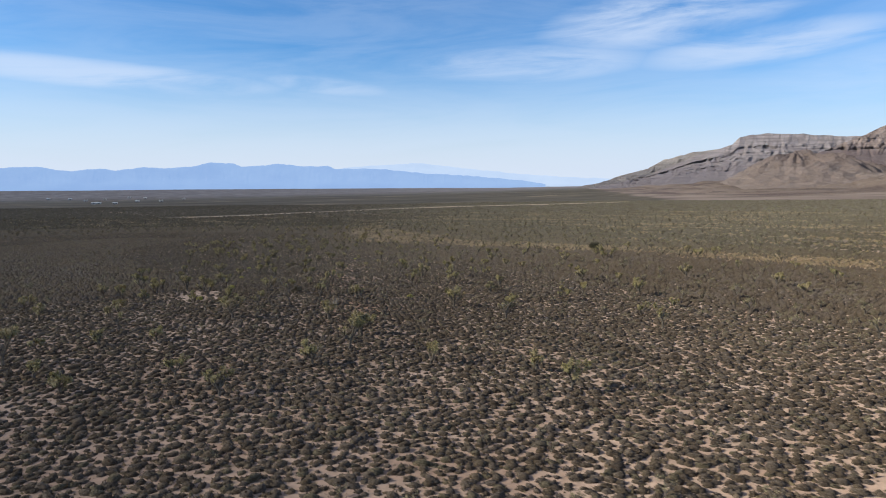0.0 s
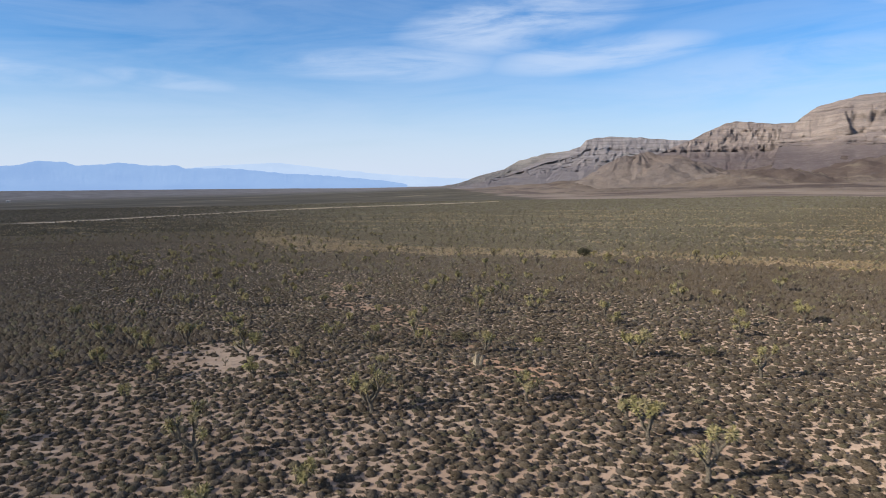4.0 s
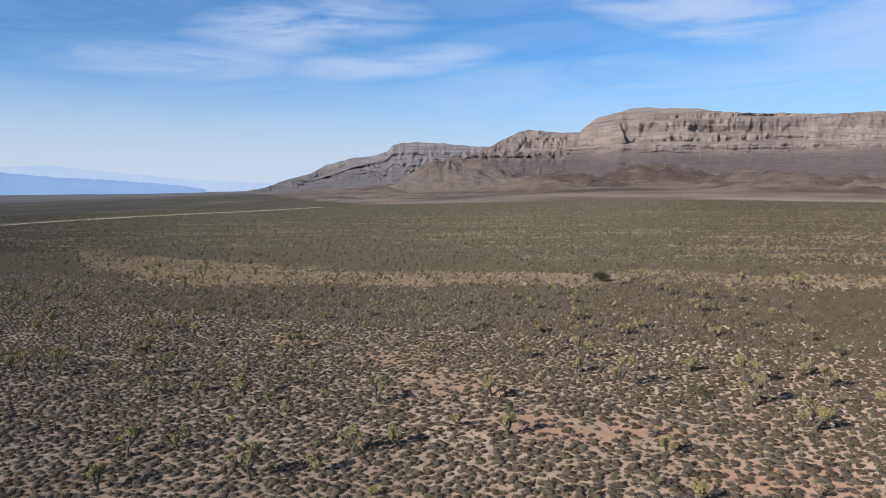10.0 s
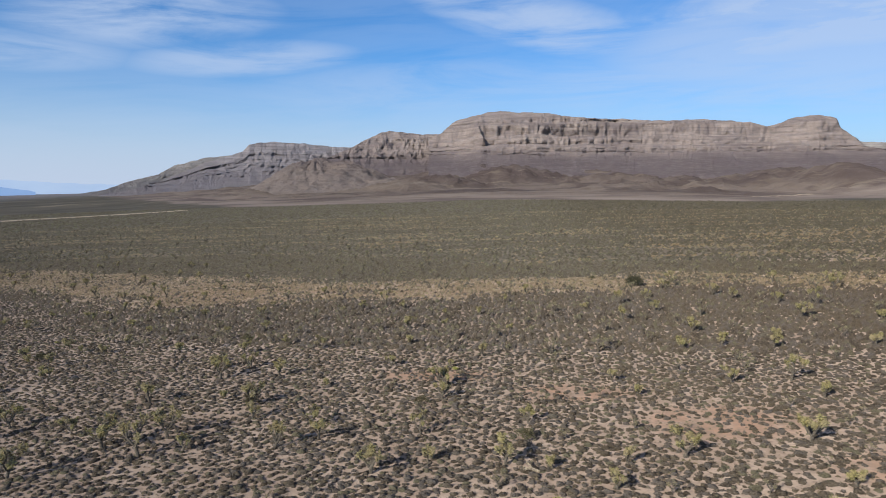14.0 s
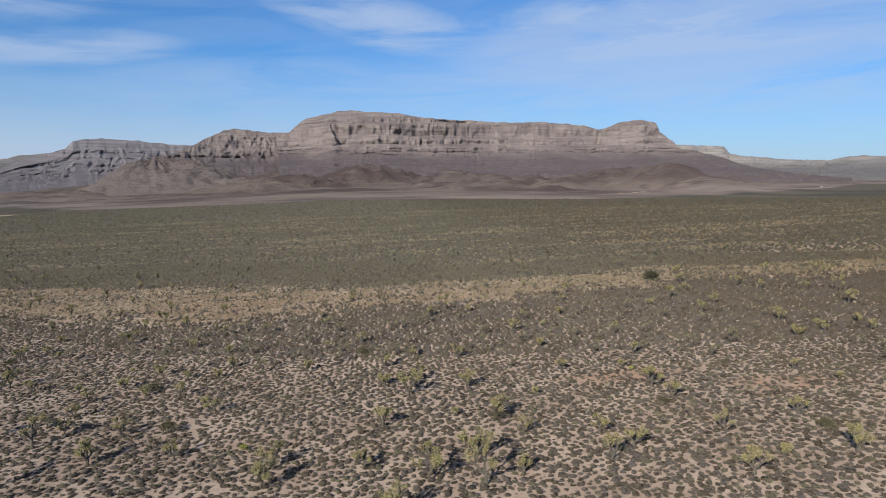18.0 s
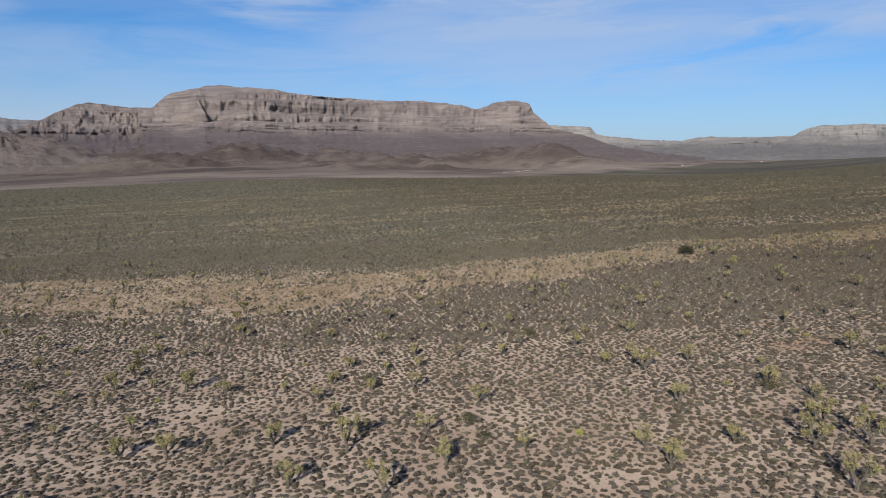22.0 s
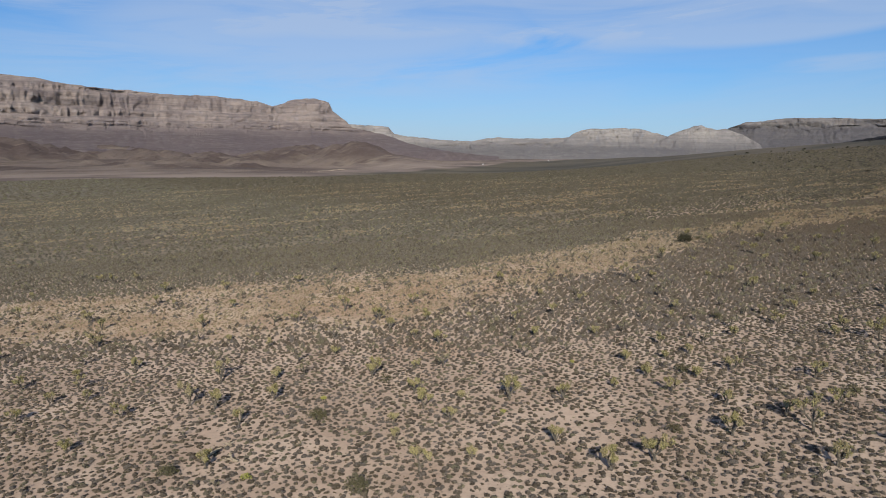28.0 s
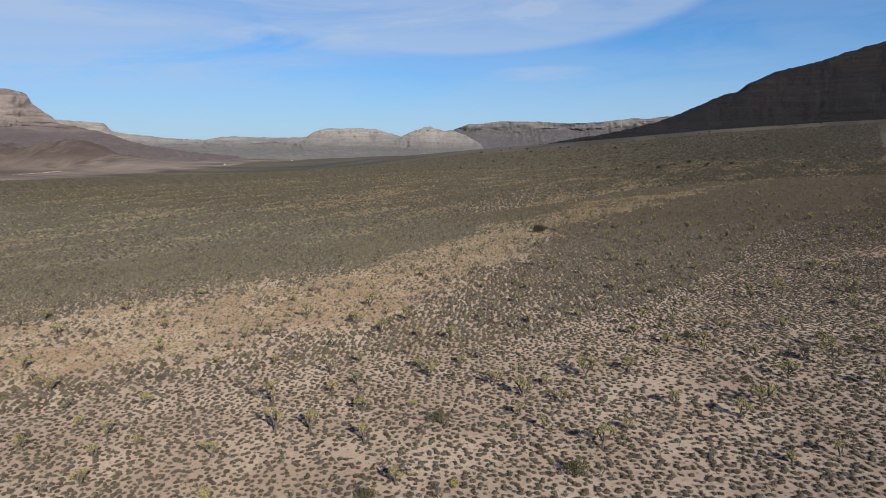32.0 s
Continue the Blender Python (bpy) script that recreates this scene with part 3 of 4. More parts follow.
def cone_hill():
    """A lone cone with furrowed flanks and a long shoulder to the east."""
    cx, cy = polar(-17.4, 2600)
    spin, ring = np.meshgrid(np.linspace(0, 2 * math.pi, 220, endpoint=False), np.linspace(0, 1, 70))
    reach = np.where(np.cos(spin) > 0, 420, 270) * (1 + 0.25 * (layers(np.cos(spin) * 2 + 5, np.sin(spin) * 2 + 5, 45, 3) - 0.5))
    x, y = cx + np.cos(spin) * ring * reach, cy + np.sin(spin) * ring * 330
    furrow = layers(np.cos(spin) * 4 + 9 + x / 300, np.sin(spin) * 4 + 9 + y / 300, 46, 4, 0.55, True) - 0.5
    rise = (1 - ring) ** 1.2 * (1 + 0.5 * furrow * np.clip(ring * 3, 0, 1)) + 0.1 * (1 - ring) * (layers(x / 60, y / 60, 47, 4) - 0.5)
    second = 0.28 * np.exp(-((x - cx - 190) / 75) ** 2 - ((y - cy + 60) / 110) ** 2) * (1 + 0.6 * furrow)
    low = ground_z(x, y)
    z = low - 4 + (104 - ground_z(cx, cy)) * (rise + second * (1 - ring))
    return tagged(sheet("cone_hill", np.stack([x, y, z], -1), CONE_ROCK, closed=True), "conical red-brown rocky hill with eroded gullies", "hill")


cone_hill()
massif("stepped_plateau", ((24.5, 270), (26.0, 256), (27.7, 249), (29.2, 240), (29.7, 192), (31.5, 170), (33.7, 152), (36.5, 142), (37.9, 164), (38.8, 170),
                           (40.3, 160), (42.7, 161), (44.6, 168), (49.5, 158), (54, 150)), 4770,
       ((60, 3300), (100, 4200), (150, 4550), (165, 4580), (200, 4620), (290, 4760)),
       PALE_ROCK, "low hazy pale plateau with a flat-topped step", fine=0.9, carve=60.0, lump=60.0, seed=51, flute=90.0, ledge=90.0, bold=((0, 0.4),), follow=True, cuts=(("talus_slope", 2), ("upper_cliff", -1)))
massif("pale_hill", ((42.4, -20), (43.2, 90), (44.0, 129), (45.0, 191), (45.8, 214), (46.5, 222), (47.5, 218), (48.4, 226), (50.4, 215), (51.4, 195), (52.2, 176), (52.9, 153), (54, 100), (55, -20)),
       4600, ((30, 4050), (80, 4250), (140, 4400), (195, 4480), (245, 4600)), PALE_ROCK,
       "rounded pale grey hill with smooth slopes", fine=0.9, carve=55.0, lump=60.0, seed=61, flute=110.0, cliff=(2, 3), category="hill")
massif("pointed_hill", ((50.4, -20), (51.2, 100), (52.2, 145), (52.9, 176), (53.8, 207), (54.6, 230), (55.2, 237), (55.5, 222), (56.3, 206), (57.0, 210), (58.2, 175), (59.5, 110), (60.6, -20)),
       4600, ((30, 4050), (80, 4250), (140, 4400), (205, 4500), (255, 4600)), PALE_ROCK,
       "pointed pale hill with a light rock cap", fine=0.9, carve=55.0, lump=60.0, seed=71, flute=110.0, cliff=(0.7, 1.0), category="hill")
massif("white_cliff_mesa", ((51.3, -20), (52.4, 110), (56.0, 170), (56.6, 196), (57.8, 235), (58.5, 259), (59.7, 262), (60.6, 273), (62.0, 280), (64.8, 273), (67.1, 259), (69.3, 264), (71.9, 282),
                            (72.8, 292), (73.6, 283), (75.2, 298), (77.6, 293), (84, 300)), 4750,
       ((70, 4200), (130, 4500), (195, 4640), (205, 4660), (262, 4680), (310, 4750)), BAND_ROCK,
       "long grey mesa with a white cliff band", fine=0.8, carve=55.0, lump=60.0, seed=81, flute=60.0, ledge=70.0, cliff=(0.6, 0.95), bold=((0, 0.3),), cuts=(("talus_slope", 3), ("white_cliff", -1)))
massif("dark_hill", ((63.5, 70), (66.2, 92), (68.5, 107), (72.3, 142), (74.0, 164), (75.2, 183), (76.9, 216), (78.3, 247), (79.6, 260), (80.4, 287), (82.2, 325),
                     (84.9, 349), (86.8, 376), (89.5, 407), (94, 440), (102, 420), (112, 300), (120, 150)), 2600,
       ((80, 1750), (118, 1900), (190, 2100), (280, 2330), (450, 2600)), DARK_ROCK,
       "dark hillside rising above the plain, its shade put into the rock colour", fine=0.45, seed=91, flute=60.0, cliff=(2, 3), step=0.12, category="hill")
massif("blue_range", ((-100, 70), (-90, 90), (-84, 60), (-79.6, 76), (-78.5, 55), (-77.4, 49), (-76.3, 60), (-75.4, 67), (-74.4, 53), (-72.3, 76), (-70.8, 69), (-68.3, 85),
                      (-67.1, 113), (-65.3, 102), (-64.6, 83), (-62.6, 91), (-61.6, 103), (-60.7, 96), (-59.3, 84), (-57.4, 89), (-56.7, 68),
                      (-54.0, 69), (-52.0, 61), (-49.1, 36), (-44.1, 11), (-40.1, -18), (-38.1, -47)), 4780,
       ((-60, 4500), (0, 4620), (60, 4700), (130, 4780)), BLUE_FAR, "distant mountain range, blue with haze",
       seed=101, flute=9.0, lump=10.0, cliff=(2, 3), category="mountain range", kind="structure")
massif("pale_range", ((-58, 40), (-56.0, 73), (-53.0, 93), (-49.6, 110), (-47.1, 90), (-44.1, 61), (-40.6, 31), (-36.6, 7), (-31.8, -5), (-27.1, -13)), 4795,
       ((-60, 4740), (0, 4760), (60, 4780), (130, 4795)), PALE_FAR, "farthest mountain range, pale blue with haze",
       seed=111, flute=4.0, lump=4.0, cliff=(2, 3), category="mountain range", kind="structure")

# ---------------------------------------------------------------- brush, grass
rng = np.random.default_rng(7)


FLIGHT = np.array(((-134, 61), (-121, 48), (-107, 36), (-91, 26), (-48, 7), (0, 0), (38, -1), (57, -6), (95, -20), (126, -26), (159, -24)), float)


def from_path(x, y):
    """Metres from the line of flight."""
    best = np.full(np.shape(x), 1e9)
    for (ax, ay), (bx, by) in zip(FLIGHT[:-1], FLIGHT[1:]):
        ux, uy = bx - ax, by - ay
        f = np.clip(((x - ax) * ux + (y - ay) * uy) / (ux * ux + uy * uy), 0, 1)
        best = np.minimum(best, np.hypot(x - ax - f * ux, y - ay - f * uy))
    return best


def mound(sides, sprays):
    """A low cushion shrub, one metre in radius: a skirt, a shoulder, a top and a ragged fringe of twig sprays."""
    pts = []
    for r, z, twist in ((0.9, 0.0, 0.0), (0.74, 0.58, 0.5)):
        pts += [(r * math.cos(6.283 * (k + twist) / sides), r * math.sin(6.283 * (k + twist) / sides), z) for k in range(sides)]
    pts.append((0.0, 0.0, 0.85))
    faces = []
    for k in range(sides):
        j = (k + 1) % sides
        faces += [(k, j, sides + k), (j, sides + j, sides + k), (sides + k, sides + j, 2 * sides)]
    for k in range(sprays):
        up, a = 0.15 + 0.8 * (k + 0.5) / sprays, k * 2.39996
        flat = math.sqrt(1 - up * up)
        d, side = Vector((flat * math.cos(a), flat * math.sin(a), up)), Vector((-math.sin(a), math.cos(a), 0.25 * (-1) ** k))
        faces.append((len(pts), len(pts) + 1, len(pts) + 2))
        pts += [tuple(q) for q in (d * 0.62 - side * 0.24, d * 0.64 + side * 0.24, d * 1.16 + side * 0.1)]
    return np.array(pts), np.array(faces)


def cone(sides):
    pts = [(math.cos(6.283 * k / sides), math.sin(6.283 * k / sides), 0.0) for k in range(sides)] + [(0.0, 0.0, 1.0)]
    return np.array(pts), np.array([(k, (k + 1) % sides, sides) for k in range(sides)])


def scatter(name, xy, size, height, sides, material, label, jitter=0.12, category="shrubs", sprays=7):
    """Many low mounds of twigs as one mesh."""
    pts, faces = mound(sides, sprays) if sprays else cone(sides)
    n, m = len(xy), len(pts)
    spin = rng.uniform(0, 6.283, n)
    c, s = np.cos(spin)[:, None], np.sin(spin)[:, None]
    oval = rng.uniform(0.75, 1.25, (n, 1))
    px = (pts[None, :, 0] + rng.normal(0, jitter, (n, m))) * size[:, None] * oval
    py = (pts[None, :, 1] + rng.normal(0, jitter, (n, m))) * size[:, None] / oval
    pz = (pts[None, :, 2] + rng.normal(0, jitter, (n, m)) * (pts[None, :, 2] > 0.1)) * height[:, None]
    z = ground_z(xy[:, 0], xy[:, 1])
    out = np.stack([xy[:, :1] + px * c - py * s, xy[:, 1:] + px * s + py * c, z[:, None] - 0.03 + pz], -1)
    all_faces = (faces[None] + (np.arange(n) * m)[:, None, None]).reshape(-1, 3)
    return tagged(solid(name, out.reshape(-1, 3), all_faces, material, True), label, category, kind="stuff")


def field(x0, x1, y0, y1, spacing, keep):
    """Points on a shaken, slanting grid."""
    side = np.hypot(x1 - x0, y1 - y0) / 2 + spacing
    u, v = np.meshgrid(np.arange(-side, side, spacing), np.arange(-side, side, spacing * 0.92))
    u[1::2] += spacing * 0.5
    u, v = (a.ravel() + rng.uniform(-0.34, 0.34, a.size) * spacing for a in (u, v))
    p = np.stack([(x0 + x1) / 2 + u * 0.88 - v * 0.475, (y0 + y1) / 2 + u * 0.475 + v * 0.88], -1)
    p = p[(p[:, 0] > x0) & (p[:, 0] < x1) & (p[:, 1] > y0) & (p[:, 1] < y1)]
    return p[keep(p[:, 0], p[:, 1])]


def bare(x, y):
    """Chance that brush grows, less on open sandy patches."""
    n = layers(x / 9, y / 9, 17, 3)
    m = layers(x / 45, y / 45, 18, 3)
    open_sand = 0.0
    for x0, y0, rx, ry in ((62, 12, 9, 4.5), (64, 11, 8, 3.5), (-62, 78, 3.2, 2), (-76, 73, 3, 2.2), (-37, 66, 2, 1.5), (-52, 62, 2, 1.5), (-30, 50, 3, 2), (-82, 89, 3, 2), (66, 37, 5, 3), (45, 147, 12, 4), (-93.5, 103, 1.6, 1.3), (-96.2, 102.5, 1.8, 1.3),
                           (-59, 71, 2.6, 1.6), (-78, 74, 2.4, 1.6), (-62, 75.5, 2.6, 1.6), (-54, 64, 3.4, 1.6), (-34, 80, 2.6, 1.4), (-8, 60, 2.6, 1.5), (-10, 57.5, 2.2, 1.3)):
        open_sand = np.maximum(open_sand, (1.9 if rx > 7 else 1.0) * np.clip(1.6 - 1.2 * np.hypot((x - x0) / rx, (y - y0) / ry), 0, 1))
    for x0, y0, rx, ry in RUSTY:
        open_sand = np.maximum(open_sand, 1.1 * np.clip(1.3 - np.hypot((x - x0) / rx, (y - y0) / ry), 0, 1))
    dense = np.interp(x, (-100, -50, -20, 10, 50, 80, 140), (0.93, 0.93, 1.02, 0.97, 0.97, 1.15, 1.3)) + np.clip((from_path(x, y) - 60) / 150, 0, 0.2)
    return np.clip(dense - 1.5 * np.clip(n - 0.66, 0, 1) - 0.3 * np.clip(m - 0.58, 0, 1) - 0.55 * open_sand * (0.15 + n), 0, 1)


def in_sight(x, y):
    """The land on the northern side of the flight, which the walk overlooks."""
    return np.where(x < 150, y > -34 + 0.13 * (159 - x), y > 40)


ROAD = np.array(((-590, 250), (-640, 434), (-695, 620), (-685, 760), (-650, 860), (-600, 960), (-560, 1090)), float)


def off_road(x, y):
    """Clear of the graded road and its verge."""
    return np.abs(x + 12 - np.interp(y, ROAD[:, 1], ROAD[:, 0])) > np.where((y > 240) & (y < 1095), 34, 0)


def grassland(x, y):
    """True on the olive side of the plain, false where grey brush goes on."""
    shake = (layers(x / 60, y / 60, 29) - 0.5) * 90 + rng.normal(0, 0.12, np.shape(x)) * np.hypot(x, y)
    return np.minimum(y - 0.325 * x - 96, y + 0.75 * x - 85) + shake > 0


def sizes(n, mean):
    return mean * np.clip(rng.lognormal(0, 0.18, n), 0.5, 1.6)


def brush(name, xy, mean, sides, material, label, tall=(0.62, 0.95), jitter=0.13, category="shrubs", sprays=7):
    if len(xy):
        s = sizes(len(xy), mean) * np.interp(xy[:, 0], (-100, -60, -20, 20, 70, 110), (1.0, 1.03, 1.1, 1.17, 1.24, 1.28))
        scatter(name, xy, s, s * rng.uniform(*tall, len(xy)), sides, material, label, jitter, category, sprays)


def shielded(x, y):
    """The strip beside the western flight, which is only seen from far off."""
    return (from_path(x, y) < 24) & (x < 55)


for name, lo, hi, spacing, sides, mean, sprays in (("blackbrush", 0, 56, 0.71, 5, 0.272, 7), ("middle_blackbrush", 56, 84, 0.72, 5, 0.28, 2), ("farther_blackbrush", 84, 190, 0.82, 4, 0.385, 0)):
    p = field(-360, 420, -60, 470, spacing, lambda x, y: (from_path(x, y) >= lo) & (from_path(x, y) < hi) & in_sight(x, y) & ~shielded(x, y))
    p = p[rng.random(len(p)) < bare(p[:, 0], p[:, 1]) * (1 - 0.9 * np.clip(wash(p[:, 0], p[:, 1]) * 1.3, 0, 1))]
    north = grassland(p[:, 0], p[:, 1]) & (p[:, 1] + layers(p[:, 0] / 40, p[:, 1] / 40, 23) * 30 > np.interp(p[:, 0], (-260, -165, -80, -45, 10, 64, 127, 180, 230), (290, 222, 178, 168, 158, 160, 164, 150, 136)))
    tall = (0.5, 0.85) if sprays else (0.75, 1.2)
    brush(name, p[~north], mean, sides, BLACKBRUSH, "low grey-brown blackbrush mounds on sandy soil", tall, sprays=sprays)
    brush("olive_brush", p[north], mean, sides, OLIVE, "olive and tan desert brush beyond the sandy strip", tall, sprays=sprays)
p = field(-200, 60, -40, 100, 0.75, lambda x, y: shielded(x, y) & in_sight(x, y))
brush("path_blackbrush", p[rng.random(len(p)) < bare(p[:, 0], p[:, 1])], 0.39, 4, BLACKBRUSH, "low grey-brown blackbrush below the line of flight", (0.75, 1.2), sprays=0)
p = field(-260, 300, -170, 110, 1.3, lambda x, y: ~in_sight(x, y) & (from_path(x, y) < 130))
p = p[rng.random(len(p)) < bare(p[:, 0], p[:, 1])]
brush("rear_blackbrush", p, 0.48, 3, BLACKBRUSH, "low grey-brown blackbrush on the plain south of the flight", sprays=0)
p = field(-900, 900, -60, 720, 1.75, lambda x, y: (from_path(x, y) >= 190) & (np.hypot(x, y) < 640) & in_sight(x, y))
p = p[rng.random(len(p)) < bare(p[:, 0], p[:, 1]) * np.clip(1.95 - 1.9 * layers(p[:, 0] / 70, p[:, 1] / 12, 77, 4, 0.6), 0.35, 1)]
p = p[off_road(p[:, 0], p[:, 1])]
pale = rng.random(len(p)) < np.clip(2.6 * layers(p[:, 0] / 45, p[:, 1] / 11, 91, 4, 0.6) - 1.2, 0.02, 0.6)
brush("far_straw_brush", p[pale], 0.6, 4, STRAW, "straw-coloured grass clumps streaking the far plain", (0.4, 0.8), sprays=0)
p = p[~pale]
far_north = grassland(p[:, 0], p[:, 1])
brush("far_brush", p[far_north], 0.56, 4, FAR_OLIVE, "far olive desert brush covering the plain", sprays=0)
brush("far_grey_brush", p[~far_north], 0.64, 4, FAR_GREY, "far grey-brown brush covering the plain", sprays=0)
p = field(-1500, 1500, 0, 1300, 6.5, lambda x, y: (np.hypot(x, y) >= 640) & (np.hypot(x, y) < 1350) & in_sight(x, y) & (y < 1180))
p = p[off_road(p[:, 0], p[:, 1])]
far_north = grassland(p[:, 0], p[:, 1])
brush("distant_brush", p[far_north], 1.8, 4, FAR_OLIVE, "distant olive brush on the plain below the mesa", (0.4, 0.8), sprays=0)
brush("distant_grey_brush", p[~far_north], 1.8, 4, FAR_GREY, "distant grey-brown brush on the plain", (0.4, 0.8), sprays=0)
p = field(-260, 330, 60, 300, 0.62, lambda x, y: (wash(x, y) > 0.05))
p = p[rng.random(len(p)) < np.clip(wash(p[:, 0], p[:, 1]), 0, 0.8)]
brush("dry_grass", p, 0.27, 4, STRAW, "straw-coloured dry grass clumps on the sandy strip", (0.45, 1.0), 0.25, "grass", sprays=0)
# dark junipers on the slope below the dark hill
p = field(450, 1500, 60, 900, 34.0, lambda x, y: (np.degrees(np.arctan2(x, y)) > 55) & (np.hypot(x, y) < 1500) & in_sight(x, y))
p = p[rng.random(len(p)) < np.clip(2.4 * layers(p[:, 0] / 150, p[:, 1] / 60, 93, 3) - 0.95, 0.0, 0.35)]
brush("far_junipers", p, 1.7, 5, JUNIPER_SCRUB, "dark juniper bushes dotted over the far slope", (0.7, 1.1), 0.2, "bushes")
# seedlings and litter between the shrubs
p = field(-200, 200, -60, 180, 0.72, lambda x, y: (from_path(x, y) < 75) & in_sight(x, y))
p = p[rng.random(len(p)) < 0.9 * bare(p[:, 0], p[:, 1])]
brush("low_tufts", p, 0.14, 3, TUFTS, "small dry grass tufts and twigs between the blackbrush", (0.5, 1.1), 0.3, "grass", sprays=0)


# ---------------------------------------------------------------- trees and bushes
def leaf_material(name, young, old_or_dimmed, dry):
    m, t, b = shader(name)
    g = node(t, "ShaderNodeNewGeometry")
    c = mix(t, g.outputs["Random Per Island"], young, old_or_dimmed)
    c = mix(t, ramp(t, node(t, "ShaderNodeObjectInfo").outputs["Random"], 0.35, 1.0, 0.0, 0.7), c, dry)
    plug(t, b.inputs["Base Color"], c)
    matte(b, 0.7, 0.3)
    return m


def bark_material(name, dark, light):
    m, t, b = shader(name)
    p = place(t)
    n = grain(t, stretch(t, p, 1, 1, 0.35), 14.0, 5, 0.7)
    plug(t, b.inputs["Base Color"], mix(t, ramp(t, n, 0.35, 0.65), dark, light))
    matte(b)
    relief(t, b, n, 0.9, 0.04)
    return m


SPIKES = leaf_material("yucca_leaves", (0.16, 0.141, 0.045), (0.44, 0.37, 0.172), (0.4, 0.315, 0.18))
FAR_SPIKES = leaf_material("far_yucca_leaves", (0.13, 0.115, 0.055), (0.28, 0.238, 0.135), (0.25, 0.2, 0.125))
BARK = bark_material("yucca_bark", (0.08, 0.064, 0.05), (0.24, 0.2, 0.15))
JUNIPER = leaf_material("juniper_leaves", (0.036, 0.038, 0.018), (0.078, 0.072, 0.034), (0.07, 0.058, 0.03))
CREOSOTE = leaf_material("creosote_leaves", (0.088, 0.078, 0.036), (0.15, 0.128, 0.062), (0.12, 0.098, 0.052))
BLEACHED = bark_material("bleached_wood", (0.22, 0.165, 0.11), (0.58, 0.48, 0.35))
YELLOW = leaf_material("yellow_green_leaves", (0.3, 0.3, 0.06), (0.4, 0.36, 0.1), (0.34, 0.3, 0.1))


def part(name, bm, material, parent, label=""):
    me = bpy.data.meshes.new(name)
    bm.to_mesh(me)
    bm.free()
    me.materials.append(material)
    ob = tagged(new(name, me), label)
    ob.parent = parent
    return ob


def tube(bm, points, radii, sides=6, rough=0.0, pick=random):
    rings = []
    for i, p in enumerate(points):
        d = (points[min(i + 1, len(points) - 1)] - points[max(i - 1, 0)]).normalized()
        u = d.orthogonal().normalized()
        v = d.cross(u)
        rings.append([bm.verts.new(p + (u * math.cos(a) + v * math.sin(a)) * radii[i] * (1 + pick.uniform(-rough, rough)))
                      for a in (2 * math.pi * k / sides for k in range(sides))])
    for a, b in zip(rings[:-1], rings[1:]):
        for k in range(sides):
            bm.faces.new((a[k], a[(k + 1) % sides], b[(k + 1) % sides], b[k]))
    bm.faces.new(rings[-1])


def rosette(bm, at, way, size, blades, pick, droop=1.55, wide=0.1):
    """A ball of stiff pointed leaves at a limb's end."""
    way = way.normalized()
    u = way.orthogonal().normalized()
    v = way.cross(u)
    for k in range(blades):
        up = 1 - droop * (k + 0.5) / blades
        a = k * 2.39996 + pick.uniform(-0.25, 0.25)
        flat = math.sqrt(max(0.0, 1 - up * up))
        d = (way * up + (u * math.cos(a) + v * math.sin(a)) * flat).normalized()
        w = d.cross(way if abs(up) < 0.95 else u).normalized() * size * wide
        tip = at + d * size * pick.uniform(0.75, 1.25)
        root, belly = at + d * size * 0.1, at + d * size * 0.5
        q = [bm.verts.new(c) for c in (root, belly - w, tip, belly + w)]
        bm.faces.new(q)


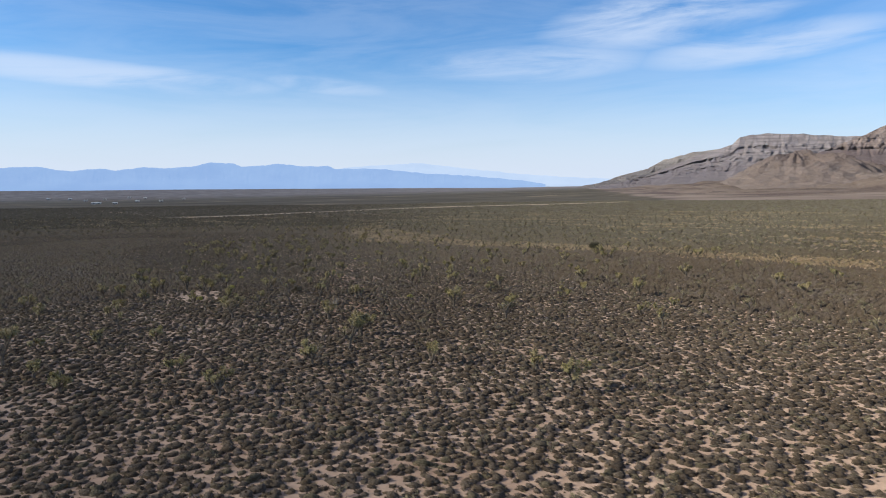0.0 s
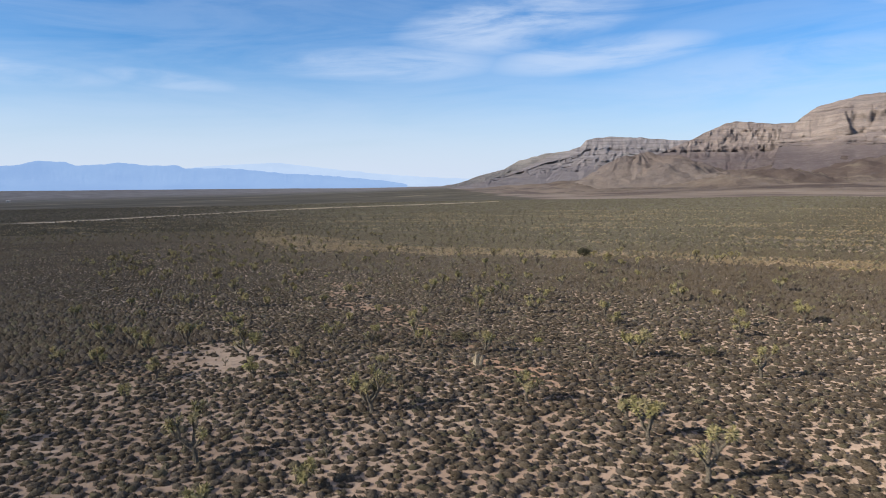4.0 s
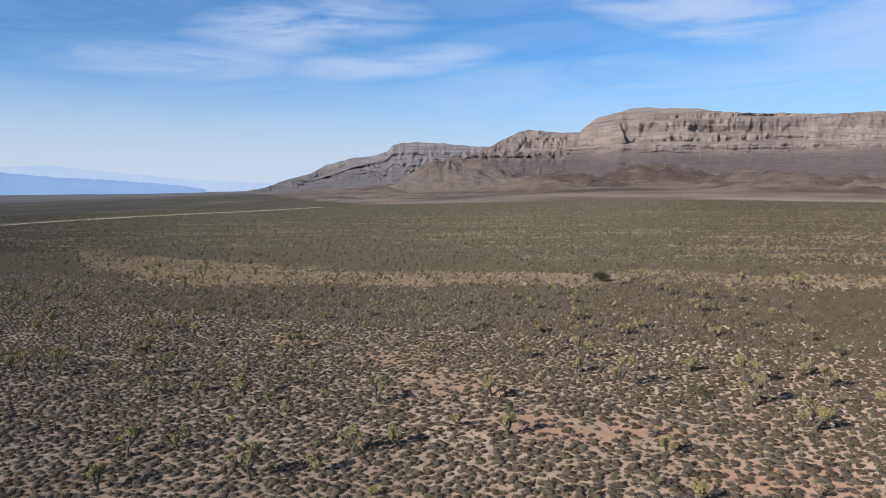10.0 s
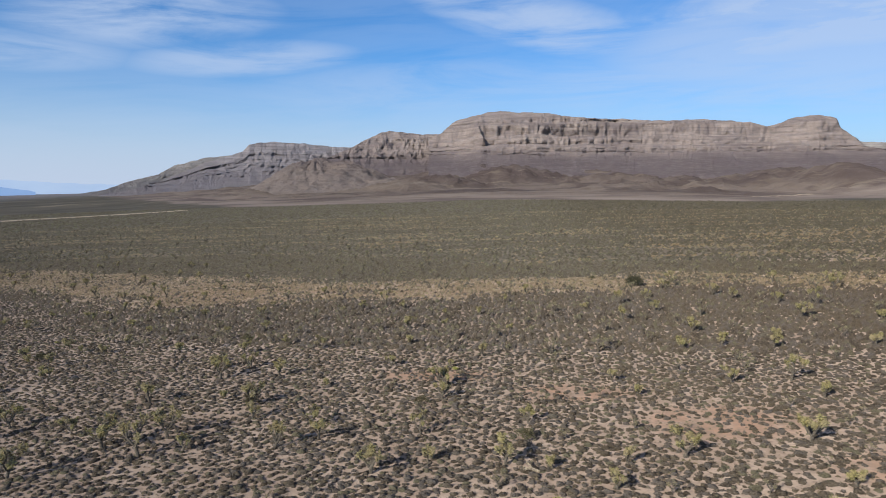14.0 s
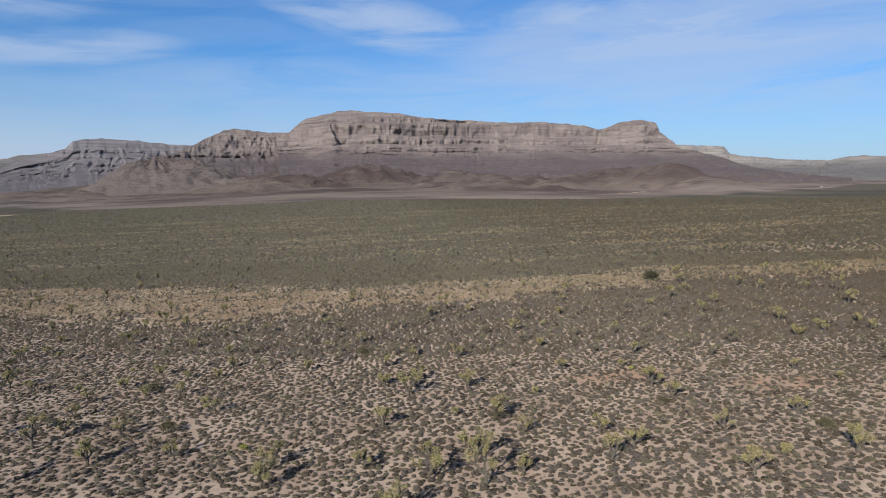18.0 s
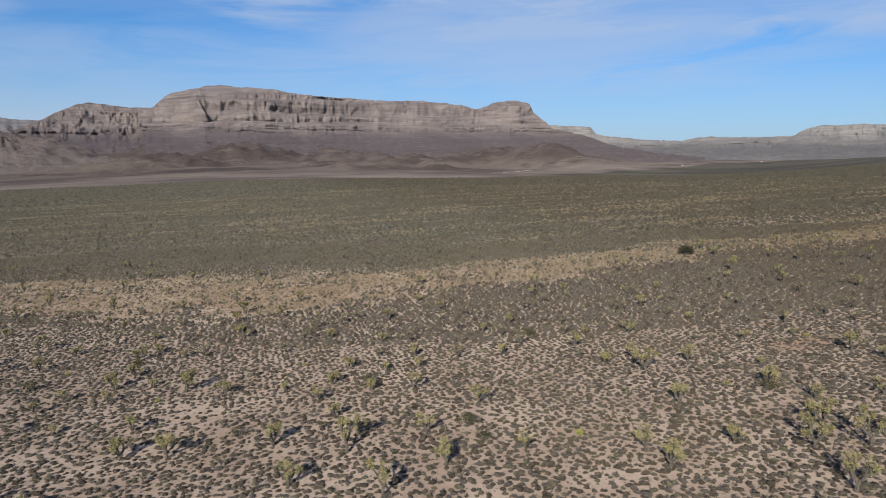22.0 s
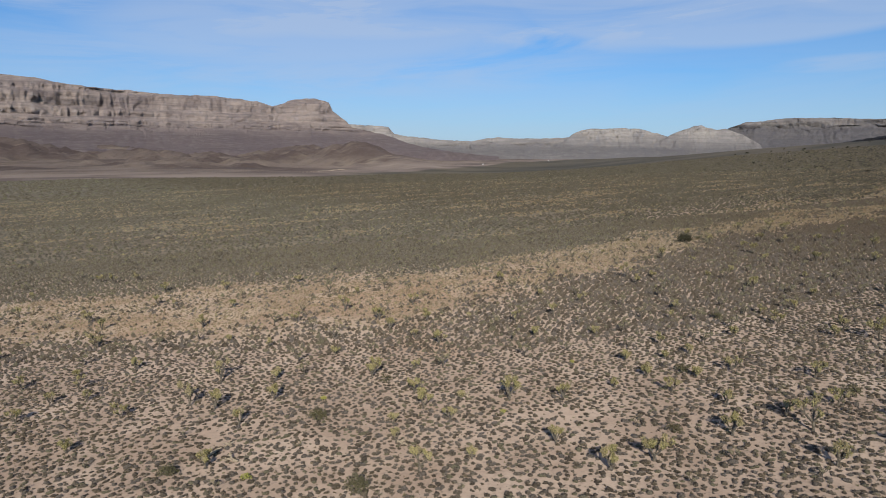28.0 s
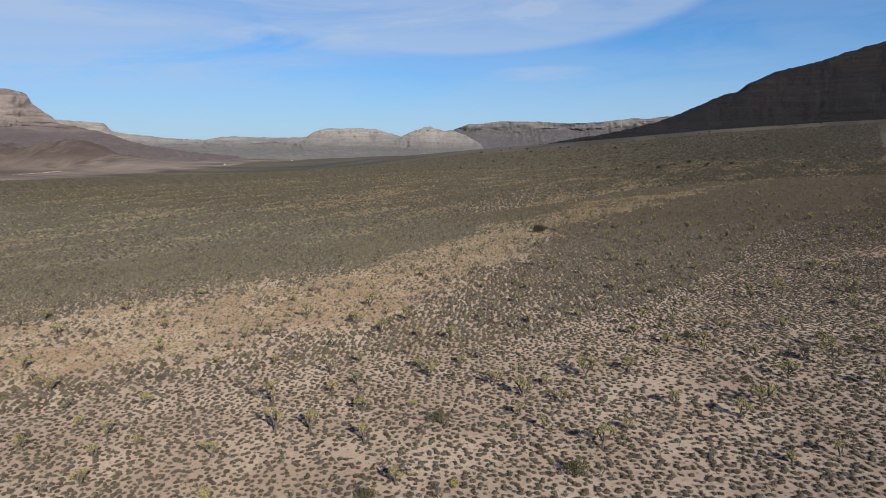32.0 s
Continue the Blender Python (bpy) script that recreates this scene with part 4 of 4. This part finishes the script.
def joshua_tree(seed, height, spread, forks):
    """A short trunk, crooked limbs that fork again, and a spiky leaf rosette at the end of each twig."""
    pick = random.Random(seed)
    tree = tagged(new("joshua_tree"), "", "tree")
    split = height * pick.uniform(0.14, 0.3)
    crown = Vector((pick.uniform(-0.15, 0.15), pick.uniform(-0.15, 0.15), 1)) * split
    bm = bmesh.new()
    tube(bm, [Vector((0, 0, -0.15)), crown * 0.4 + Vector((pick.uniform(-0.05, 0.05), 0, 0)), crown], [0.15, 0.11, 0.12], 7, 0.15, pick)
    part("trunk", bm, BARK, tree, "rough grey-brown trunk")

    def grow(bm, start, way, length, depth, turn):
        """One crooked length of limb, and those that fork from it; gives the twigs' ends."""
        bent = (way + Vector((pick.uniform(-0.35, 0.35), pick.uniform(-0.35, 0.35), 0.3))).normalized()
        mid = start + way * length * 0.5
        end = mid + bent * length * 0.5
        r = 0.088 - 0.014 * depth
        tube(bm, [start - way * 0.04, mid, end], [r * 1.1, r, r * 0.85], 5, 0.2, pick)
        if depth >= 2 or length < 0.28:
            return [(end, bent)]
        tips = []
        for k in range(2 if pick.random() < 0.7 else 3):
            a = turn + k * 2.5 + pick.uniform(-0.6, 0.6)
            d = (bent * 0.8 + Vector((math.cos(a) * spread * 0.8, math.sin(a) * spread * 0.8, pick.uniform(0.15, 0.7)))).normalized()
            tips += grow(bm, end, d, length * pick.uniform(0.55, 0.85), depth + (1 if pick.random() < 0.75 else 2), a)
        return tips

    for k in range(forks):
        a = 2 * math.pi * k / forks + pick.uniform(-0.6, 0.6)
        d = Vector((math.cos(a) * spread, math.sin(a) * spread, pick.uniform(0.55, 1.25))).normalized()
        bm = bmesh.new()
        tips = grow(bm, crown * pick.uniform(0.75, 1.0), d, height * pick.uniform(0.22, 0.32), 1 if k % 2 else 0, a)
        part("limb", bm, BARK, tree)
        for end, way in tips:
            bm = bmesh.new()
            size = pick.uniform(0.24, 0.34)
            rosette(bm, end, way, size, 26, pick, wide=0.13)
            rosette(bm, end - way * 0.2, way, size * 0.85, 14, pick, 1.8, 0.14)
            rosette(bm, end - way * 0.38, way, size * 0.66, 9, pick, 1.9, 0.15)
            part("leaf_rosette", bm, SPIKES, tree)
    return tree


def leafy(bm, centre, radius, count, leaf, pick):
    """Small leaves in a loose clump."""
    for k in range(count):
        d = Vector((pick.gauss(0, 1), pick.gauss(0, 1), pick.gauss(0, 0.8))).normalized() * radius * pick.uniform(0.45, 1.0)
        c = centre + d
        if c.z < 0.02:
            c.z = 0.02 + 0.1 * pick.random()
        u = Vector((pick.gauss(0, 1), pick.gauss(0, 1), pick.gauss(0, 1))).normalized() * leaf
        v = u.orthogonal().normalized() * leaf * 0.6
        bm.faces.new([bm.verts.new(q) for q in (c - u, c - v, c + u, c + v)])


def bush(name, label, seed, wide, high, material, clumps, count, leaf, category):
    """Stems from one root and a crown of leaf clumps with gaps."""
    pick = random.Random(seed)
    thing = tagged(new(name), label, category)
    crown = bmesh.new()
    for k in range(clumps):
        a, f = k * 2.39996, math.sqrt((k + 0.5) / clumps)
        top = Vector((math.cos(a) * f * wide * 0.38, math.sin(a) * f * wide * 0.38, high * (0.72 - 0.35 * f) * pick.uniform(0.85, 1.15)))
        if k % 2 == 0:
            bm = bmesh.new()
            tube(bm, [Vector((0, 0, -0.1)), top * 0.5 + Vector((0, 0, -0.06)), top], [0.05, 0.035, 0.015], 5, 0.1, pick)
            part("stem", bm, BARK, thing)
        leafy(crown, top, wide * 0.24, count, leaf, pick)
    part("crown", crown, material, thing)
    return thing


def stand(ob, x, y, turn=0.0, size=1.0):
    return Matrix.Translation((x, y, float(ground_z(x, y)))) @ Matrix.Rotation(turn, 4, "Z") @ Matrix.Scale(size, 4)


JOSHUA_LABELS = ("small Joshua tree with spiky yellow-green leaf rosettes on sandy ground", "spreading Joshua tree with many forked limbs among blackbrush",
                 "slender Joshua tree with few upright limbs", "low bushy Joshua tree with pale dry leaves")
kinds = []
for k, (height, spread, forks) in enumerate(((2.3, 0.85, 3), (2.6, 1.0, 4), (2.5, 0.55, 3), (1.7, 1.1, 4), (2.8, 0.7, 3), (2.2, 0.95, 4), (1.5, 0.7, 3), (2.8, 0.9, 4))):
    tree = joshua_tree(100 + k, height, spread, forks)
    tagged(tree, JOSHUA_LABELS[(0, 1, 2, 3, 1, 0, 2, 1)[k]], group="Joshua trees on the plain")
    kinds.append(tree)
TREES_FAR_WEST = ((-105.8, 115.1), (-104.6, 127.2), (-102.4, 118.9), (-102.3, 103.5), (-99.1, 122.2), (-98.9, 117.7), (-98.8, 128.1), (-96.7, 109.5), (-93.0, 91.4), (-92.4, 152.3), (-92.1, 126.3), (-90.0, 108.4), (-88.2, 105.4), (-87.6, 99.1), (-84.8, 114.1), (-82.2, 103.7), (-79.5, 160.6), (-79.5, 78.7), (-79.3, 110.5), (-78.5, 131.2), (-77.9, 84.9), (-76.0, 88.5), (-75.4, 64.2), (-75.2, 124.0), (-74.6, 77.9), (-72.7, 60.9))
TREES_WEST = ((-71.3, 90.4), (-71.2, 152.8), (-71.2, 85.8), (-70.3, 102.9), (-69.7, 94.7), (-69.5, 114.5), (-68.0, 106.3), (-67.4, 69.1), (-67.3, 75.3), (-67.1, 89.7), (-66.9, 133.5), (-64.6, 102.1), (-63.7, 67.8), (-63.3, 86.2), (-59.1, 82.6), (-58.0, 119.7), (-57.5, 113.5), (-56.8, 108.4), (-56.3, 125.8), (-55.0, 66.2), (-54.3, 57.9), (-53.0, 81.0), (-49.9, 76.0), (-49.4, 146.0), (-49.2, 62.2), (-49.1, 70.4))
TREES_WEST_MIDDLE = ((-48.1, 53.6), (-47.8, 80.9), (-47.8, 65.3), (-45.3, 101.7), (-45.2, 116.8), (-45.1, 86.0), (-44.2, 77.1), (-42.3, 56.7), (-42.3, 109.0), (-42.0, 63.4), (-41.2, 83.4), (-40.1, 75.3), (-38.8, 96.3), (-37.4, 82.7), (-36.6, 87.4), (-35.5, 56.9), (-35.4, 108.0), (-35.1, 68.8), (-27.2, 49.5), (-26.8, 53.0), (-26.8, 83.2), (-26.2, 111.0), (-24.9, 94.4), (-19.9, 96.9), (-19.6, 51.6), (-17.8, 60.9))
TREES_MIDDLE = ((-17.8, 42.1), (-17.3, 74.9), (-17.1, 82.5), (-14.9, 70.6), (-14.6, 48.4), (-13.0, 87.3), (-10.9, 62.8), (-10.6, 51.3), (-10.6, 47.0), (-8.3, 71.9), (-7.5, 48.4), (-7.4, 85.3), (-7.2, 61.2), (-5.3, 57.2), (-1.5, 68.2), (-1.5, 115.4), (-0.1, 49.4), (1.1, 55.4), (1.5, 34.3), (2.7, 51.8), (2.8, 97.5), (4.0, 76.8), (4.3, 88.2), (7.9, 99.9), (8.9, 44.6), (11.3, 52.8), (11.4, 67.9))
TREES_EAST_MIDDLE = ((11.4, 76.4), (11.8, 63.8), (12.7, 46.9), (12.9, 108.0), (14.9, 81.5), (18.0, 96.2), (18.6, 46.5), (19.8, 30.8), (20.3, 56.2), (21.4, 19.0), (21.9, 45.8), (22.2, 25.8), (22.5, 32.9), (25.8, 16.2), (26.0, 42.4), (27.3, 46.8), (29.4, 70.1), (30.3, 110.7), (31.1, 29.7), (31.1, 65.0), (31.8, 48.3), (34.7, 32.1), (34.9, 20.2), (35.4, 102.4), (35.7, 35.7), (37.9, 38.2))
TREES_EAST = ((40.1, 84.7), (41.1, 43.2), (41.5, 109.6), (41.8, 51.6), (43.8, 94.7), (44.5, 13.7), (45.6, 42.2), (46.5, 9.7), (46.6, 90.1), (47.7, 135.0), (48.0, 63.7), (48.1, 20.0), (51.2, 85.0), (51.4, 144.2), (52.5, 9.6), (52.9, 2.4), (52.9, 58.2), (53.3, 89.9), (54.2, 20.8), (54.6, 14.1), (56.6, 8.9), (57.2, 41.2), (57.6, 3.6), (59.0, 33.8), (59.3, 66.3), (61.2, 102.1))
TREES_FAR_EAST = ((62.7, 115.4), (63.1, -9.2), (64.0, 61.9), (64.0, 54.9), (65.5, 4.3), (66.6, 12.6), (67.6, 112.4), (67.9, 49.4), (69.3, 20.8), (69.3, -0.4), (69.7, 66.2), (70.5, -9.2), (71.0, 62.1), (71.6, 100.5), (72.2, 13.2), (72.9, 8.3), (73.2, 22.0), (73.8, 28.1), (74.0, 53.9), (77.4, 24.6), (82.2, 12.8), (82.9, 27.3), (83.0, 56.3), (83.5, -4.0), (86.3, 7.5), (86.8, 20.3))
TREES_START = ((87.5, 49.3), (87.7, 72.9), (89.0, -12.6), (89.3, -7.5), (90.9, -2.6), (92.2, -15.8), (93.5, 16.1), (94.6, 34.9), (96.5, 44.9), (98.5, 90.1), (98.6, -14.6), (100.5, 51.4), (100.6, 16.9), (103.0, 14.1), (104.5, -14.0), (105.1, 63.8), (105.7, -6.0), (105.9, 33.1), (107.7, 9.6), (110.5, 3.9), (113.5, -5.6), (114.1, 57.8), (114.9, 48.2), (117.2, 11.5), (121.1, 42.5), (124.4, 16.9), (129.6, 14.8))
spots = [*TREES_FAR_WEST, *TREES_WEST, *TREES_WEST_MIDDLE, *TREES_MIDDLE, *TREES_EAST_MIDDLE, *TREES_EAST, *TREES_FAR_EAST, *TREES_START]
spots = [q for q in spots if math.hypot(q[0] - 85.4, q[1] - 22.0) > 2.4]
sow = random.Random(5)
while len(spots) < 290:
    x, y = sow.uniform(-190, 190), sow.uniform(-10, 215)
    d = float(from_path(np.array(x), np.array(y)))
    if in_sight(x, y) and 70 < d < 150 and min((x - a) ** 2 + (y - b) ** 2 for a, b in spots) > 14:
        spots.append((x, y))
for k, (x, y) in enumerate(spots):
    m = stand(None, x, y, sow.uniform(0, 6.28), sow.uniform(0.72, 1.2) * (1.12 if x > 30 else 1.0))
    if k < len(kinds):
        kinds[k].matrix_basis = m
    else:
        copy_thing(kinds[sow.randrange(len(kinds))], m).matrix_basis = m

# the trees beyond those, joined
bm = bmesh.new()
pick = random.Random(9)
tube(bm, [Vector((0, 0, -0.2)), Vector((0.05, 0, 0.35)), Vector((0, 0.05, 0.6))], [0.12, 0.09, 0.09], 3, 0.1, pick)
for k in range(5):
    a = k * 1.3
    end = Vector((math.cos(a) * 0.65, math.sin(a) * 0.65, 1.05 + 0.7 * pick.random()))
    tube(bm, [Vector((0, 0, 0.55)), end], [0.07, 0.06], 3, 0.1, pick)
bm.verts.index_update()
wood_v, wood_f = [tuple(v.co) for v in bm.verts], [[v.index for v in f.verts] for f in bm.faces]
bm.free()
bm = bmesh.new()
for k in range(6):
    a = k * 1.3
    rosette(bm, Vector((math.cos(a) * 0.68, math.sin(a) * 0.68, 1.0 + 0.8 * pick.random())), Vector((math.cos(a), math.sin(a), 1.2)), 0.42, 9, pick, wide=0.16)
bm.verts.index_update()
spike_v, spike_f = np.array([tuple(v.co) for v in bm.verts]), np.array([[v.index for v in f.verts] for f in bm.faces])
bm.free()


def grove(name, xy, turns, growth, points, faces, material, label):
    n, m = len(xy), len(points)
    a, k = turns[:, None], growth[:, None]
    z = ground_z(xy[:, 0], xy[:, 1])[:, None]
    out = np.stack([xy[:, :1] + k * (points[None, :, 0] * np.cos(a) - points[None, :, 1] * np.sin(a)),
                    xy[:, 1:] + k * (points[None, :, 0] * np.sin(a) + points[None, :, 1] * np.cos(a)), z + k * points[None, :, 2]], -1)
    tagged(solid(name, out.reshape(-1, 3), (faces[None] + (np.arange(n) * m)[:, None, None]).reshape(-1, faces.shape[1]), material, False), label, "trees", kind="stuff")


near = np.array(spots)
wood_quads = np.array([f for f in wood_f if len(f) == 4])
for name, lo, hi, spacing, small, big, words in (("young_joshua", 14, 75, 6.2, 0.3, 0.6, "young Joshua tree"), ("farther_joshua", 75, 230, 7.4, 0.55, 1.15, "farther Joshua tree"),
                                                 ("far_joshua", 230, 560, 12.5, 0.8, 1.5, "far Joshua tree")):
    p = field(-700, 700, -30, 640, spacing, lambda x, y: in_sight(x, y) & (from_path(x, y) > lo) & (from_path(x, y) <= hi) & (np.hypot(x, y) < 640))
    p = p[[np.min(np.hypot(near[:, 0] - a, near[:, 1] - b)) > 2.6 for a, b in p]]
    p = p[rng.random(len(p)) < np.clip(1.35 * layers(p[:, 0] / 40, p[:, 1] / 40, 83, 3), 0.25, 0.85)]
    turns, growth = rng.uniform(0, 6.283, len(p)), rng.uniform(small, big, len(p))
    grove(name + "_trees", p, turns, growth, spike_v, spike_f[::2] if lo > 200 else spike_f, FAR_SPIKES if lo else SPIKES, words + " crowns scattered over the plain")
    grove(name + "_trunks", p, turns, growth, np.array(wood_v), wood_quads, BARK, words + " trunks scattered over the plain")

juniper = bush("juniper_bush", "dense dark green juniper bush on the sandy strip", 31, 3.7, 2.6, JUNIPER, 16, 110, 0.13, "bush")
juniper.matrix_basis = stand(juniper, 43.2, 139.5, 0.4, 1.0)
creosote = bush("creosote_bush", "loose olive creosote bush among blackbrush", 32, 1.9, 1.3, CREOSOTE, 9, 60, 0.07, "bush")
creosote.matrix_basis = stand(creosote, -38, 64)
tagged(creosote, group="creosote bushes")
for x, y, k in ((-44, 79, 1.0), (-81, 95, 1.1), (-85, 79, 1.2), (-38, 60, 0.9), (-7, 61, 1.1), (50, 140, 0.9), (36, 152, 0.7), (-70, 100, 0.9), (20, 52, 0.9),
                (78, 30, 1.0), (10, 62, 0.8), (-58, 70, 0.8), (60, 58, 0.9), (86, 52, 1.1), (-20, 90, 1.0), (-96, 92, 0.9), (100, 40, 1.0), (72, 24, 0.9)):
    copy_thing(creosote, stand(None, x, y, sow.uniform(0, 6.28), k)).matrix_basis = stand(None, x, y, sow.uniform(0, 6.28), k)
rabbit = bush("rabbitbrush", "small bright yellow-green rabbitbrush", 33, 0.9, 0.55, YELLOW, 6, 50, 0.05, "bush")
rabbit.matrix_basis = stand(rabbit, -91, 87)
tagged(rabbit, group="rabbitbrush clumps")
for x, y, k in ((-66, 84, 0.8), (-30, 58, 1.0), (58, 20, 1.2), (70, 10, 1.2), (22, 40, 1.0), (84, 36, 1.1), (-50, 90, 0.8), (12, 75, 0.9), (-78, 100, 0.9), (40, 30, 1.1)):
    copy_thing(rabbit, stand(None, x, y, 1.0, k)).matrix_basis = stand(None, x, y, 1.0, k)



def dead_stump():
    """Leaning bleached stems of a dead tree, still shaggy with dry leaves."""
    pick = random.Random(77)
    thing = tagged(new("dead_stump"), "bleached shaggy stump of a dead Joshua tree on reddish soil", "tree stump")
    for k, (x, y, high) in enumerate(((0.0, 0.0, 1.35), (0.28, 0.12, 1.0), (-0.2, 0.2, 0.8))):
        top = Vector((x * 1.5, y * 1.5, high))
        bm = bmesh.new()
        tube(bm, [Vector((x, y, -0.1)), Vector((x * 1.2, y * 1.2, high * 0.5)), top], [0.24, 0.2, 0.1], 8, 0.2, pick)
        stem = part("stem", bm, BLEACHED, thing)
        bm = bmesh.new()
        for j in range(5):
            rosette(bm, Vector((x, y, 0)).lerp(top, 0.25 + 0.17 * j), Vector((0, 0, -1)), 0.34, 16, pick, 1.2, 0.12)
        part("dry_leaves", bm, BLEACHED, stem)
    return thing


def dead_limb(seed):
    """A bleached limb with a fork, lying on the ground."""
    pick = random.Random(seed)
    thing = tagged(new("dead_limb"), "bleached dead Joshua limb lying among the blackbrush", "branch", "fallen limbs")
    for k, (a, long) in enumerate(((0.0, 1.3), (0.7, 0.8), (-0.6, 0.6))):
        start = Vector((0.35 * k, 0, 0.1))
        way = Vector((math.cos(a), math.sin(a), 0.22 * k))
        bm = bmesh.new()
        tube(bm, [start, start + way * long * 0.5 + Vector((0, 0.05 * pick.uniform(-1, 1), 0.1)), start + way * long], [0.1, 0.085, 0.05], 6, 0.2, pick)
        limb = part("limb" if k == 0 else "fork", bm, BLEACHED, thing)
        bm = bmesh.new()
        rosette(bm, start + way * long, way, 0.26, 18, pick, 1.5, 0.13)
        part("dry_leaves", bm, BLEACHED, limb)
    return thing


FALLEN = ((-90.5, 90.5, 2.1, 1.0), (-89.4, 95.1, 3.6, 0.8), (-77.7, 85.2, 5.0, 0.9), (-66.2, 89.4, 1.2, 0.8), (-24.0, 61.0, 4.2, 0.9), (21.0, 45.0, 2.7, 0.9))
limb = dead_limb(5)
limb.matrix_basis = stand(limb, -92.2, 93.5, 0.6)
for x, y, a, k in FALLEN:
    copy_thing(limb, stand(None, x, y, a, k)).matrix_basis = stand(None, x, y, a, k)
stump = dead_stump()
stump.matrix_basis = stand(stump, 85.4, 22.0, 0.3, 0.95)


# ---------------------------------------------------------------- tracks and houses on the plain
def track(name, line, width, label):
    """A graded dirt track laid on the ground."""
    line = np.array(line, float)
    f = np.linspace(0, len(line) - 1, 60)
    x, y = np.interp(f, np.arange(len(line)), line[:, 0]), np.interp(f, np.arange(len(line)), line[:, 1])
    dx, dy = np.gradient(x), np.gradient(y)
    n = np.hypot(dx, dy)
    rows = []
    for k in (-0.5, -0.2, 0.2, 0.5):
        px, py = x - dy / n * width * k, y + dx / n * width * k
        rows.append(np.stack([px, py, ground_z(px, py) + 0.35 - 0.5 * abs(k)], -1))
    return tagged(sheet(name, np.array(rows), TRACK), label, "road", kind="structure")


m, t, b = shader("graded_dirt")
g = place(t)
plug(t, b.inputs["Base Color"], mix(t, ramp(t, grain(t, g, 0.12, 5), 0.35, 0.65), (0.336, 0.256, 0.176), (0.448, 0.352, 0.256)))
matte(b)
relief(t, b, grain(t, g, 1.2, 4), 0.4, 0.1)
TRACK = m
track("road", ROAD, 30.0, "pale graded dirt road across the plain")
track("mesa_track", ((517, 1507), (590, 1560), (684, 1610)), 12.0, "thin pale dirt track below the mesa")


def paint(name, colour, rough=0.7):
    m, t, b = shader(name)
    n = grain(t, place(t), 0.9, 4)
    plug(t, b.inputs["Base Color"], mix(t, ramp(t, n, 0.4, 0.7, 0.0, 0.3), colour, tuple(c * 0.75 for c in colour)))
    matte(b, rough, 0.3)
    return m


WALL_PAINT, ROOF_PAINT, WINDOW_DARK = paint("white_siding", (0.6, 0.58, 0.55)), paint("pale_metal_roof", (0.62, 0.6, 0.57), 0.5), paint("dark_window", (0.05, 0.06, 0.07), 0.2)


def slab(x0, x1, y0, y1, z0, z1):
    bm = bmesh.new()
    bmesh.ops.create_cube(bm, size=1.0)
    for v in bm.verts:
        v.co = Vector(((x0 + x1) / 2 + v.co.x * (x1 - x0), (y0 + y1) / 2 + v.co.y * (y1 - y0), (z0 + z1) / 2 + v.co.z * (z1 - z0)))
    return bm


def house(wide, deep, high):
    thing = tagged(new("house"), "small white single-storey house on the desert plain", "house", "scattered desert houses")
    part("wall", slab(-wide / 2, wide / 2, -deep / 2, deep / 2, -0.4, high), WALL_PAINT, thing)
    bm = bmesh.new()
    o = 0.4
    low = [bm.verts.new((x, y, high + 0.02)) for x, y in ((-wide / 2 - o, -deep / 2 - o), (wide / 2 + o, -deep / 2 - o), (wide / 2 + o, deep / 2 + o), (-wide / 2 - o, deep / 2 + o))]
    top = [bm.verts.new((x, 0, high + 1.3)) for x in (-wide / 2 - o, wide / 2 + o)]
    for f in ((low[0], low[1], top[1], top[0]), (low[2], low[3], top[0], top[1]), (low[1], low[2], top[1]), (low[3], low[0], top[0]), tuple(low[::-1])):
        bm.faces.new(f)
    part("roof", bm, ROOF_PAINT, thing)
    for x in (-wide * 0.3, wide * 0.3):
        part("window", slab(x - 0.6, x + 0.6, -deep / 2 - 0.04, -deep / 2 + 0.02, 1.0, 2.0), WINDOW_DARK, thing)
    part("door", slab(-0.5, 0.5, -deep / 2 - 0.05, -deep / 2 + 0.02, 0.0, 2.05), WINDOW_DARK, thing)
    return thing


home = house(8.0, 5.0, 2.4)
home.matrix_basis = stand(home, 1285, 1775, -0.6, 0.75)
for x, y, a in ((1355, 1775, -0.5), (1382, 1770, 0.2), (1500, 1860, -0.9), (1735, 1930, -0.7), (628, 785, -0.6), (641, 800, -0.4), (-2319, 451, 1.3), (-2280, 506, 1.1), (-2060, 501, 1.4),
                (-1640, 418, 1.2), (-1660, 435, 1.0), (-2157, 579, 1.3), (-1583, 452, 1.2), (-2407, 727, 1.1), (-2280, 743, 1.3), (-2119, 817, 1.2), (-1847, 651, 1.4), (-1900, 600, 1.0)):
    k = 0.35 if 0 < x < 700 else 0.75 if x > 0 else 1.3
    copy_thing(home, stand(None, x, y, a, k)).matrix_basis = stand(None, x, y, a, k)
